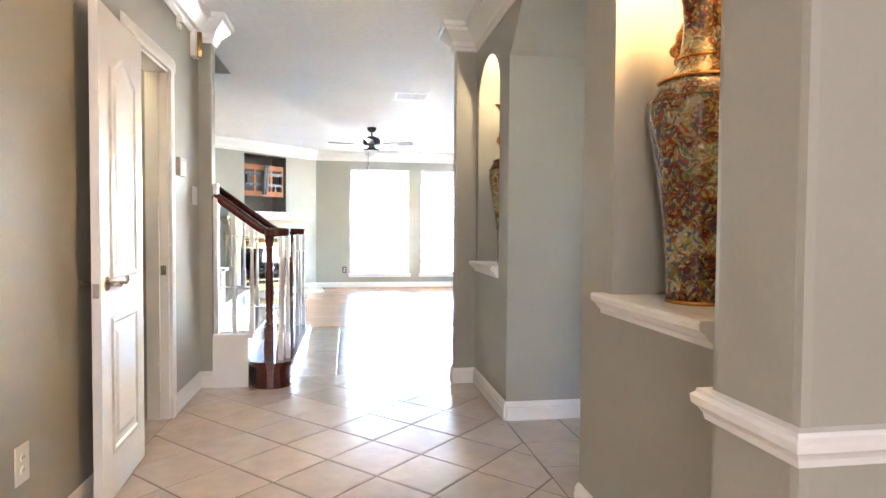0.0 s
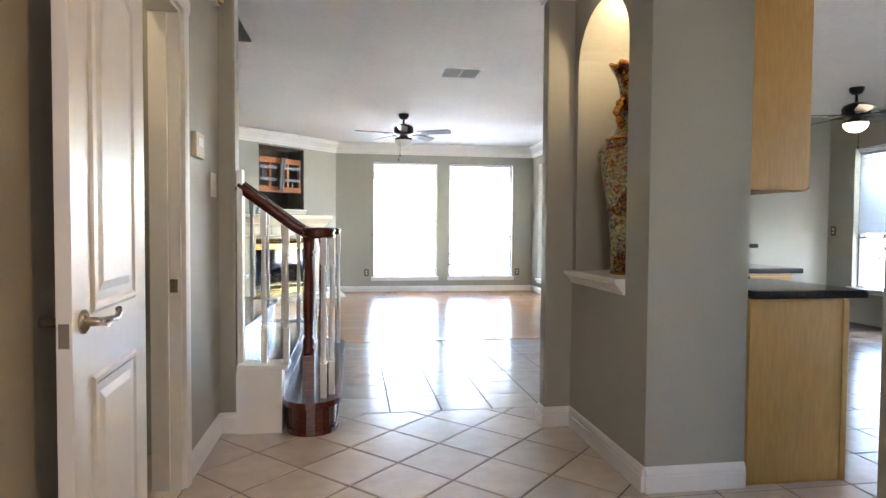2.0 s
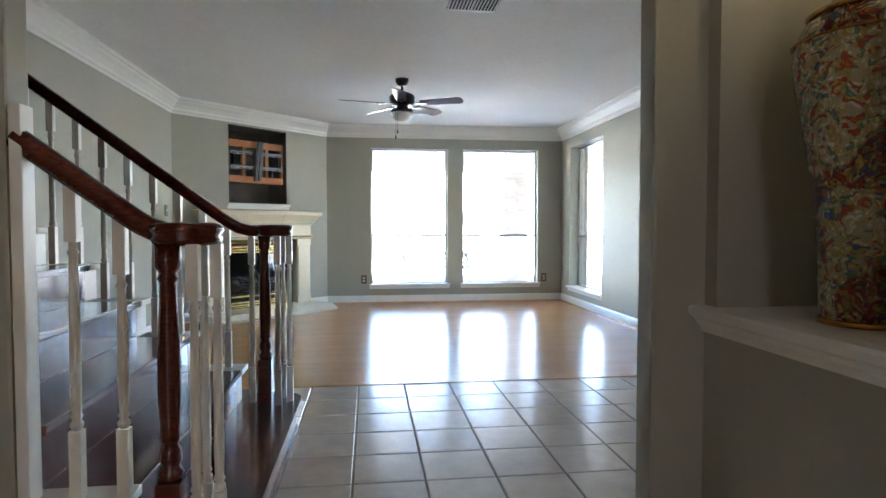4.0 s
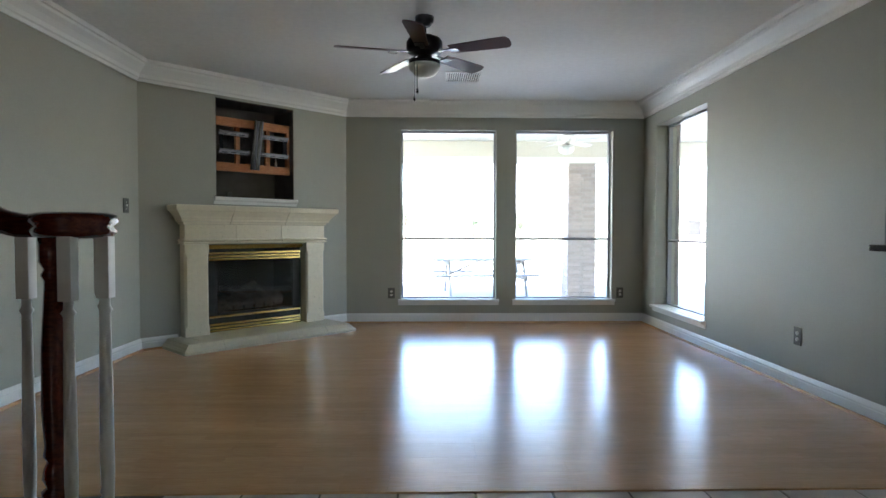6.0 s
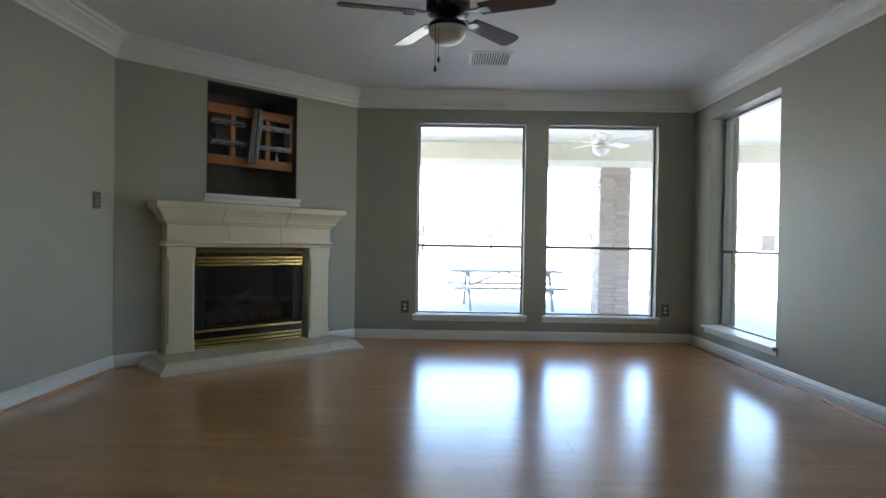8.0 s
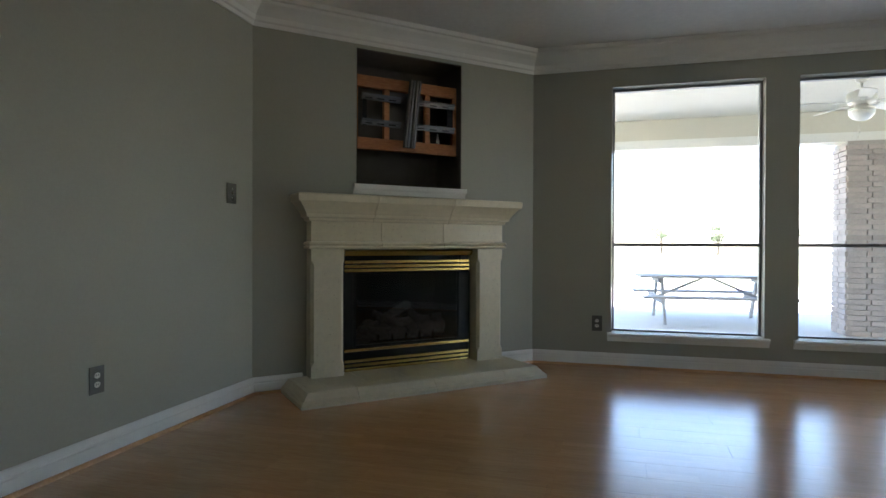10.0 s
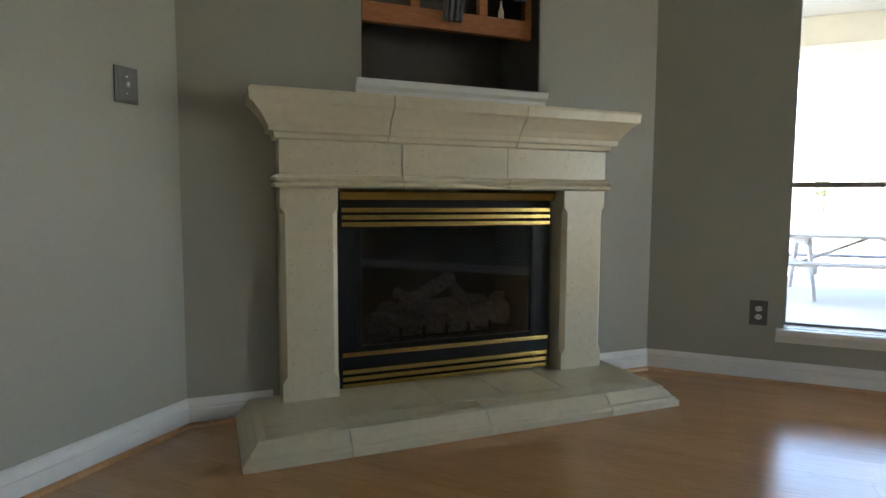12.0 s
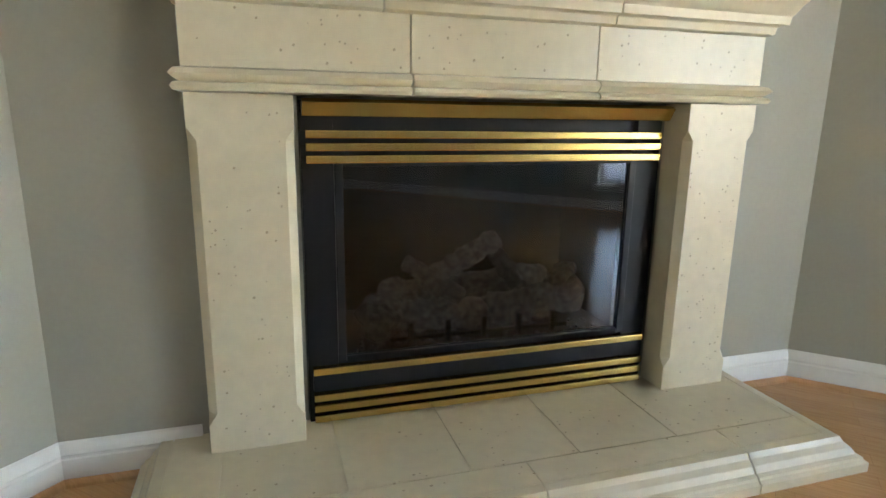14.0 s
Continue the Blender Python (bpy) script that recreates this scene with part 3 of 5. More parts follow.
part("underside", extrude_poly([(NOSE2 - 0.03, 0.0), (-3.3, 0.0), (-3.3, RISE * 11.7), (NOSE2 - 0.03, RISE * 0.9)], Y0S + 0.072, Y1S - 0.072, None, lambda x, z, y: (x, y, z)), WHITE, stairs)



def baluster(parent, x, y, z0, z1):
    h = z1 - z0
    bm = bmesh.new()
    add_box(bm, -0.017, 0.017, -0.017, 0.017, 0, 0.20, 0.003)
    add_box(bm, -0.017, 0.017, -0.017, 0.017, h - 0.16, h, 0.003)
    lathe([(0.011, 0.20), (0.018, 0.21), (0.018, 0.22), (0.011, 0.228), (0.017, 0.238), (0.013, 0.25), (0.0155, 0.32), (0.0145, h * 0.55), (0.0115, h - 0.20), (0.017, h - 0.19), (0.011, h - 0.18), (0.011, h - 0.16)], 10, bm)
    part("baluster", bm, WHITE, parent, "", pose(x, y, z0))


RAIL = [(-0.024, -0.03), (0.024, -0.03), (0.028, -0.012), (0.034, -0.004), (0.034, 0.012), (0.022, 0.026), (0, 0.031), (-0.022, 0.026), (-0.034, 0.012), (-0.034, -0.004), (-0.028, -0.012)]


def rail_z(x):
    """Height of the sloping handrail's axis at x."""
    return 1.163 if x > -0.43 else 1.163 + (-0.43 - x) ** 2 * 2.85 if x > -0.56 else 1.211 + (-0.56 - x) * 0.741


def balustrade(y, inward, x_end, label):
    rail = thing("stair_railing", pose(0, 0, 0), label, "railing", "stair railings")
    cx, cy = -0.367, y
    early = 0.10 if inward < 0 else 0.0              # the short rail starts its climb sooner
    path = [(x, y, rail_z(x - early)) for x in [x_end + (-0.33 - x_end) * i / 32 for i in range(33)]]
    handrail = part("handrail", tube(path, RAIL), CHERRY, rail, "polished dark cherry handrail")
    cap = lathe([(0.05, 1.105), (0.088, 1.109), (0.1, 1.124), (0.092, 1.136), (0.104, 1.150), (0.098, 1.166), (0.08, 1.172)], 28)
    part("volute", cap, CHERRY, handrail, "", pose(cx + 0.055, cy, 0.025))
    newel = bmesh.new()
    add_box(newel, -0.036, 0.036, -0.036, 0.036, 0.197, 0.44, 0.004)
    lathe([(0.028, 0.44), (0.036, 0.455), (0.036, 0.47), (0.024, 0.482), (0.034, 0.505), (0.03, 0.53), (0.022, 0.55), (0.031, 0.565), (0.027, 0.59), (0.033, 0.68), (0.031, 0.85),
           (0.022, 1.02), (0.03, 1.035), (0.022, 1.05), (0.034, 1.07), (0.034, 1.134)], 16, newel)
    part("newel_post", newel, CHERRY, rail, "turned dark cherry newel post", pose(cx, cy, 0))
    for a in (-66, 4, 74):
        a = radians(a * -inward)
        baluster(rail, cx + 0.06 + 0.076 * math.cos(a), cy + 0.076 * math.sin(a), 0.198, 1.136)
    x = NOSE2 - 0.055 if inward > 0 else -0.495
    if inward > 0:
        baluster(rail, -0.437, y, 0.198, rail_z(-0.437) - 0.03)
    while x > x_end + 0.02:
        step = 2 + int((NOSE2 - x) / RUN)
        baluster(rail, x, y, RISE * step + 0.0105, rail_z(x - early) - 0.03)
        x -= RUN / 2
    return rail


near_rail = balustrade(Y0S, -1, -0.765, "short white and cherry stair railing beside the hall pilaster")
balustrade(Y1S, 1, -2.15, "white and cherry stair railing along the living room")
solid("trim", box(-0.769, -0.737, 3.828, 3.895, 0.40, 1.525, 0.004), WHITE, "white post board where the rail meets the wall", "trim", kind="structure")

# ---- the fireplace ----
ang = math.degrees(math.atan2(-dirc.y, -dirc.x))
FIRE = pose(*on_chimney(0, 0, 0), 0, 0, ang)      # local x towards the window wall, y into the wall


def nudge(seed, amount):
    return (random.Random(str(seed)).random() - 0.5) * 2 * amount


def stone_run(parent, profile, half, cuts, name="stone", ret=True):
    """A moulded course of cast stones with mitred ends; profile is (out, height). Cut at the joints."""
    xs = [-half, *cuts, half]
    for i in range(len(xs) - 1):
        a, b = xs[i] + (0.0022 if i else 0), xs[i + 1] - (0.0022 if i < len(xs) - 2 else 0)
        bm = bmesh.new()
        rows = []
        for x, end in ((a, i == 0), (b, i == len(xs) - 2)):
            s = -1 if x == a else 1
            rows.append([bm.verts.new((x + (s * (o - profile[0][0]) if end and ret else 0), -o, z)) for o, z in profile])
            back = [bm.verts.new((v.co.x, -0.001, v.co.z)) for v in rows[-1]]
            rows[-1] = (rows[-1], back)
        (fa, ba), (fb, bb) = rows
        n = len(profile)
        for k in range(n - 1):
            bm.faces.new((fa[k], fb[k], fb[k + 1], fa[k + 1]))
            bm.faces.new((fa[k], fa[k + 1], ba[k + 1], ba[k]))
            bm.faces.new((fb[k], bb[k], bb[k + 1], fb[k + 1]))
        bm.faces.new((fa[-1], fb[-1], bb[-1], ba[-1]))
        bm.faces.new((fa[0], ba[0], bb[0], fb[0]))
        bmesh.ops.recalc_face_normals(bm, faces=bm.faces)
        part(name, bm, CAST, parent)


fire = thing("fireplace", FIRE @ pose(-0.016, 0, 0), "cream cast-stone fireplace surround with brass-trimmed gas insert", "fireplace")
HT = 0.090                                       # top of the hearth
hearth = part("hearth", extrude_poly([(-0.95, -0.02), (-0.95, -0.49), (0.86, -0.49), (0.86, -0.02)], 0.0, HT - 0.0035), CAST, fire, "cream stone hearth with moulded edge", pose(0.016, 0, 0))
HEDGE = [(0.0, 0.0), (0.0, 0.027), (0.010, 0.034), (0.012, 0.041), (0.024, 0.046), (0.034, 0.062), (0.048, 0.075), (0.056, HT - 0.001), (0.085, HT - 0.001), (0.085, 0.0)]


def hearth_stones():
    x0, x1, y = -1.02, 0.93, -0.555
    part("edge_stone", sweep(HEDGE, [(0.552, y), (x1, y), (x1, -0.002)]), CAST, hearth)
    part("edge_stone", sweep(HEDGE, [(-0.048, y), (0.548, y)]), CAST, hearth)
    part("edge_stone", sweep(HEDGE, [(-0.628, y), (-0.052, y)]), CAST, hearth)
    part("edge_stone", sweep(HEDGE, [(x0, -0.002), (x0, y), (-0.632, y)]), CAST, hearth)
    # slabs of the top in two rows
    for y0, y1, xs in ((-0.372, -0.004, (-0.934, -0.80, -0.51, -0.20, 0.11, 0.42, 0.844)), (-0.469, -0.376, (-0.934, -0.63, -0.05, 0.55, 0.844))):
        for a, b in zip(xs, xs[1:]):
            pts = [(a + 0.003, y0), (b - 0.003, y0), (b - 0.003, y1), (a + 0.003, y1)]
            part("slab", extrude_poly(pts, HT - 0.012, HT + nudge((a, b), 0.0006)), CAST, hearth)


hearth_stones()

PIN, POUT, PD = 0.570, 0.815, 0.115


def pilaster(side):
    """A leg with stopped chamfers on both front corners."""
    xa, xb = (PIN, POUT) if side < 0 else (PIN + 0.006, POUT + 0.004)
    zs = [HT, 0.17, 0.20, 0.90, 0.93, 1.01]
    bm = bmesh.new()
    rings = []
    c = 0.022
    for z, ch in zip(zs, (0, 0, 1, 1, 0, 0)):
        k = c if ch else 0.0015
        pts = [(xa, -0.002), (xa, -PD + k), (xa + k, -PD), (xb - k, -PD), (xb, -PD + k), (xb, -0.002)]
        rings.append([bm.verts.new((side * x, y, z)) for x, y in pts])
    for a, b in zip(rings, rings[1:]):
        for i in range(6):
            bm.faces.new((a[i], a[(i + 1) % 6], b[(i + 1) % 6], b[i]))
    bm.faces.new(rings[0])
    bm.faces.new(rings[-1])
    bmesh.ops.recalc_face_normals(bm, faces=bm.faces)
    part("leg", bm, CAST, fire, "cast-stone leg with chamfered corners")


pilaster(-1)
pilaster(1)
# bead over the legs, frieze and cornice
stone_run(fire, [(0.125, 1.012), (0.143, 1.014), (0.148, 1.022), (0.143, 1.030), (0.130, 1.034), (0.140, 1.040), (0.150, 1.050), (0.140, 1.062), (0.122, 1.066)], 0.815, (-0.28, 0.25), "bead")
stone_run(fire, [(0.120, 1.067), (0.120, 1.208)], 0.815, (-0.28, 0.25), "frieze_stone", ret=False)
stone_run(fire, [(0.122, 1.209), (0.135, 1.214), (0.138, 1.232), (0.142, 1.236), (0.160, 1.239), (0.163, 1.262), (0.168, 1.268), (0.180, 1.290), (0.200, 1.315), (0.222, 1.340), (0.236, 1.348), (0.240, 1.386),
                 (0.236, 1.398), (0.226, 1.402)], 0.82, (-0.35, 0.29), "cornice_stone")

rp = random.Random(5)
pits = bmesh.new()
for k in range(280):
    zone = rp.random()
    s = rp.uniform(0.0014, 0.0042)
    if zone < 0.45:
        x, y, z = rp.choice((-1, 1)) * rp.uniform(PIN + 0.03, POUT - 0.03), -PD - 0.0004, rp.uniform(0.11, 0.99)
        n = (s, 0.0008, s)
    elif zone < 0.65:
        x, y, z = rp.uniform(-0.78, 0.78), -0.1204, rp.uniform(1.08, 1.2)
        n = (s, 0.0008, s)
    else:
        x, y, z = rp.uniform(-0.75, 0.75), rp.uniform(-0.46, -0.13), HT + 0.0004
        n = (s * 1.2, s, 0.0008)
    bmesh.ops.create_icosphere(pits, subdivisions=1, radius=1, matrix=Matrix.LocRotScale((x, y, z), None, n))
tagged(part("pits", pits, PIT, fire, "small pits in the cast stone"), kind="stuff")

# the gas insert
W2 = 0.553
FRONT = -0.03
insert = thing("gas_insert", FIRE @ pose(-0.014, 0, 0), "black gas fireplace insert with brass louvres and ceramic logs", "gas insert")
for nm, b in (("side_panel", (-W2, -W2 + 0.085, FRONT + 0.012, 0.46, HT, 1.0)), ("side_panel", (W2 - 0.085, W2, FRONT + 0.012, 0.46, HT, 1.0)), ("top_panel", (-W2 + 0.085, W2 - 0.085, FRONT + 0.035, 0.46, 0.84, 1.0)),
              ("bottom_panel", (-W2 + 0.085, W2 - 0.085, FRONT + 0.035, 0.46, HT, 0.265)), ("back_panel", (-W2 + 0.085, W2 - 0.085, 0.43, 0.46, 0.265, 0.84))):
    part(nm, box(*b, 0.002), BLACK, insert, "black enamelled metal panel")
lining = bmesh.new()
for b in ((-W2 + 0.086, -W2 + 0.10, 0.03, 0.428, 0.267, 0.838), (W2 - 0.10, W2 - 0.086, 0.03, 0.428, 0.267, 0.838), (-W2 + 0.10, W2 - 0.10, 0.41, 0.428, 0.267, 0.838), (-W2 + 0.10, W2 - 0.10, 0.03, 0.41, 0.266, 0.276)):
    add_box(lining, *b)
part("lining", lining, SOOT, insert)
fr = bmesh.new()
for b in ((-0.468, -0.445, 0.27, 0.840), (0.445, 0.468, 0.27, 0.840), (-0.445, 0.445, 0.27, 0.285), (-0.445, 0.445, 0.828, 0.840)):
    add_box(fr, b[0], b[1], FRONT + 0.005, FRONT + 0.03, b[2], b[3], 0.003)
part("door_frame", fr, BLACK, insert)
pane = part("glass_front", box(-0.445, 0.445, FRONT + 0.014, FRONT + 0.018, 0.285, 0.828), FIREGLASS, insert, "dark glass front")
pane.visible_shadow = False
part("hood", extrude_poly([(FRONT - 0.030, 0.960), (FRONT - 0.052, 0.994), (FRONT - 0.03, 1.003), (FRONT + 0.01, 1.003), (FRONT + 0.01, 0.985), (FRONT - 0.024, 0.958)], -W2 + 0.004, W2 - 0.004, None, lambda y, z, x: (x, y, z)), BRASS, insert, "brass hood strip")
for z in (0.913, 0.880, 0.848):
    part("louvre", box(-W2 + 0.012, W2 - 0.012, FRONT - 0.012, FRONT + 0.012, z - 0.0105, z + 0.0105, 0.003), BRASS, insert, "polished brass louvre bar")
for z in (0.252, 0.172, 0.139, 0.1065):
    part("louvre", box(-W2 + 0.012, W2 - 0.012, FRONT - 0.012, FRONT + 0.012, z - 0.0105, z + 0.0105, 0.003), BRASS, insert, "polished brass louvre bar")
part("lower_panel", box(-W2 + 0.012, W2 - 0.012, FRONT + 0.004, FRONT + 0.02, 0.187, 0.238, 0.002), BLACK, insert)


def fire_log(a, b, r, seed):
    a, b = Vector(a), Vector(b)
    q = (b - a).to_track_quat("Z", "Y").to_matrix().to_4x4()
    L = (b - a).length
    rr = random.Random(seed)
    prof = [(r * 0.8, 0), (r, 0.01)] + [(r * rr.uniform(0.80, 1.15), L * k / 20) for k in range(1, 20)] + [(r, L - 0.01), (r * 0.8, L)]
    bm = lathe(prof, 22, None, Matrix.Translation(a) @ q, lambda R, z, t: (R * (1 + 0.12 * math.sin(3 * t + seed) + 0.08 * math.sin(7 * t + z * 40) + 0.05 * math.sin(5 * t - z * 90)), z))
    part("log", bm, LOG, insert, "grey ceramic log")


for k, (a, b, r) in enumerate([((-0.36, 0.12, 0.35), (0.12, 0.10, 0.335), 0.048), ((0.02, 0.09, 0.345), (0.38, 0.13, 0.375), 0.055), ((-0.3, 0.22, 0.38), (0.3, 0.24, 0.4), 0.05), ((-0.18, 0.16, 0.43), (0.10, 0.2, 0.56), 0.034),
                               ((0.16, 0.12, 0.40), (0.06, 0.22, 0.57), 0.03), ((-0.06, 0.08, 0.40), (-0.22, 0.2, 0.5), 0.028), ((-0.34, 0.07, 0.345), (-0.29, 0.16, 0.35), 0.062), ((0.27, 0.1, 0.41), (0.37, 0.19, 0.44), 0.036)]):
    fire_log(a, b, r, k)
part("grate", box(-0.3, 0.3, 0.05, 0.064, 0.285, 0.297, 0.002), BLACK, insert)
for x in (-0.24, -0.12, 0.0, 0.12, 0.24):
    part("grate_bar", box(x - 0.007, x + 0.007, 0.04, 0.3, 0.277, 0.30, 0.002), BLACK, insert)
    part("grate_tooth", box(x - 0.008, x + 0.008, 0.035, 0.047, 0.277, 0.345, 0.003), BLACK, insert)
emb = bmesh.new()
for k in range(110):
    bmesh.ops.create_icosphere(emb, subdivisions=1, radius=rp.uniform(0.003, 0.009), matrix=Matrix.Translation((rp.uniform(-0.42, 0.4), rp.uniform(0.0, 0.12), 0.28)))
tagged(part("embers", emb, EMBER, insert, "grey rock wool bits"), kind="stuff")

# ---- the recess over the mantel with its pine frame and bracket ----
NX0, NX1 = -0.45, 0.47
solid("trim", sweep([(0.001, 1.425), (0.012, 1.427), (0.018, 1.455), (0.04, 1.47), (0.045, 1.495), (0.038, 1.502), (0.001, 1.504)], [on_chimney(NX1 + 0.03), on_chimney(NX0 - 0.03)]), WHITE,
      "white moulded sill under the television recess", "sill", kind="structure")
pine = thing("pine_frame", FIRE @ pose(0, 0.078, 0), "orange pine stud frame fixed across the television recess", "wooden frame")
for x0, x1, z0, z1, y in ((NX0 + 0.003, NX1 - 0.003, 2.265, 2.355, 0), (NX0 + 0.003, NX1 - 0.003, 1.785, 1.875, 0), (NX0 + 0.003, NX0 + 0.042, 1.875, 2.265, 0.002), (NX1 - 0.042, NX1 - 0.003, 1.875, 2.265, 0.002),
                        (-0.19, -0.145, 1.876, 2.264, 0.001), (0.17, 0.215, 1.876, 2.264, 0.001)):
    part("stud", box(x0, x1, y, y + 0.04, z0, z1, 0.003), PINE, pine)
mount = thing("tv_bracket", FIRE @ pose(0, 0.045, 0), "grey steel television wall bracket screwed to the pine frame", "bracket")
for x0, x1, zc in ((-0.39, -0.06, 2.19), (-0.39, -0.06, 1.995), (0.05, 0.43, 2.19), (0.05, 0.43, 1.995)):
    rl = part("rail", box(x0, x1, 0.008, 0.030, zc - 0.026, zc + 0.004, 0.002), STEEL, mount)
    part("rail_lip", box(x0, x1, -0.006, 0.0075, zc + 0.0, zc + 0.020, 0.002), STEEL, rl)
    for k in range(3):
        xs = x0 + (x1 - x0) * (0.18 + 0.3 * k)
        part("slot", box(xs - 0.03, xs + 0.03, 0.0065, 0.0078, zc - 0.018, zc - 0.008), DARKSLOT, rl)
part("back_plate", box(-0.375, -0.345, 0.012, 0.032, 1.965, 2.215, 0.002), BLACK, mount)
part("back_plate", box(0.36, 0.42, 0.012, 0.032, 1.965, 2.215, 0.002), BLACK, mount)
for k, x in enumerate((-0.012, 0.016, 0.042, 0.067)):
    part("arm", box(-0.0085, 0.0085, -0.045 + 0.006 * (k % 2), -0.008, -0.27, 0.27, 0.002), STEEL if k % 2 else PEWTER, mount, "", pose(x, 0, 2.08, 0, 6))
part("caulk_tip", lathe([(0.004, 0.0), (0.014, 0.002), (0.014, 0.035), (0.007, 0.055), (0.003, 0.09)], 10), PLASTIC, mount, "small white nozzle", pose(0.30, 0.055, 1.8755))
# thin panels that colour the recess's inside darker than the wall paint
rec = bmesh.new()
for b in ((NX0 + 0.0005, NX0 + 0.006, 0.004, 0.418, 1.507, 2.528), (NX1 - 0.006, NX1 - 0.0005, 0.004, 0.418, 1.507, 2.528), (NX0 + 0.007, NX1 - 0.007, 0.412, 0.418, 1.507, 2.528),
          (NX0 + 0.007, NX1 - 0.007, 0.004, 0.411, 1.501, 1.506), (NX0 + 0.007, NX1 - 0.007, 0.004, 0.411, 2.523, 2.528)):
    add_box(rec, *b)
solid("wall_recess_lining", rec, RECESS, "thin dark brown lining of the television recess", "recess", FIRE, kind="structure")
plate = thing("coax_plate", FIRE @ pose(-0.12, 0.38, 1.507), "small grey cable plate standing in the recess", "wall plate")
part("plate", box(-0.03, 0.03, -0.004, 0.018, 0.003, 0.07, 0.003), PEWTER, plate)


# ---- outlets, switches, vents ----
def outlet(m, switch=False, plate_mat=PEWTER, insert_mat=PLASTIC, wide=1.0):
    """A wall plate facing local -y."""
    o = thing("light_switch" if switch else "outlet", m, ("aged pewter light switch plate on the wall" if switch else "dark pewter outlet plate with white sockets") if plate_mat is PEWTER else
              ("white plastic switch plate" if switch else "white plastic outlet plate"), "switch" if switch else "outlet", "wall plates")
    w, h = (0.049 if switch and plate_mat is PEWTER else 0.043) * wide, 0.066
    part("plate", box(-w, w, -0.006, -0.0005, -h, h, 0.003), plate_mat, o)
    if switch:
        part("inner_plate", box(-w * 0.7, w * 0.7, -0.0085, -0.0055, -h * 0.75, h * 0.75, 0.002), plate_mat, o)
        part("toggle", box(-0.005, 0.005, -0.018, -0.008, -0.006, 0.010, 0.002), insert_mat, o)
        for z in (-0.03, 0.03):
            part("screw", lathe([(0.004, 0), (0.004, 0.002)], 8), insert_mat, o, "", pose(0, -0.008, z, 90))
    else:
        for z in (-0.022, 0.022):
            s = part("socket", extrude_poly([(0.017 * math.cos(a), 0.0145 * math.sin(a)) for a in [k * math.pi / 8 for k in range(16)]], 0.005, 0.0085, None, lambda x, zz, y, z=z: (x, -y, zz + z)), insert_mat, o)
            for x in (-0.006, 0.006):
                part("slot", box(x - 0.0012, x + 0.0012, -0.0093, -0.008, z - 0.003, z + 0.006), DARKSLOT, s)
    return o


outlet(pose(0.138, NORTH, 0.37))
outlet(pose(3.01, NORTH, 0.375))
outlet(pose(EAST, 8.15, 0.387, 0, 0, -90))
outlet(pose(WEST, 8.30, 0.388, 0, 0, 90))
outlet(pose(WEST, 9.36, 1.375, 0, 0, 90), switch=True)
outlet(pose(HALL_L, 1.39, 0.385, 0, 0, 90), plate_mat=PLASTIC)
outlet(pose(HALL_L, 3.70, 1.425, 0, 0, 90), switch=True, plate_mat=PLASTIC, wide=1.4)
outlet(pose(3.64, 7.35, 1.34), switch=True, plate_mat=PLASTIC, wide=1.3)


def thermostat(m, mat, sx=0.06, sz=0.045, label="beige plastic thermostat on the wall"):
    o = thing("thermostat", m, label, "thermostat")
    part("body", box(-sx, sx, -0.03, -0.0005, -sz, sz, 0.006), mat, o)
    part("window", box(-sx * 0.6, sx * 0.6, -0.032, -0.0295, -sz * 0.1, sz * 0.6, 0.001), PLASTIC, o)


thermostat(pose(HALL_L, 3.32, 1.59, 0, 0, 90), BEIGE, 0.075, 0.06)
thermostat(pose(3.64, 7.35, 1.48), BEIGE, 0.05, 0.05)
chime = thing("door_chime", pose(HALL_L, 3.66, 2.49, 0, 0, 90), "white door chime with a brass tube on the wall", "door chime")
part("box", box(-0.05, 0.05, -0.04, -0.0005, -0.09, 0.09, 0.006), PLASTIC, chime)
part("tube", lathe([(0.014, -0.088), (0.018, -0.08), (0.018, 0.08), (0.014, 0.088)], 14), BRASS, chime, "polished brass tube", pose(0, -0.052, 0))

sensor = thing("wall_sensor", pose(HALL_L, 3.31, 2.55, 0, 0, 90), "small white plastic sensor high on the hall wall", "sensor")
part("case", box(-0.035, 0.035, -0.018, -0.0005, -0.06, 0.06, 0.006), PLASTIC, sensor)
part("slot", box(-0.02, 0.02, -0.0192, -0.0175, -0.03, -0.022), DARKSLOT, sensor)


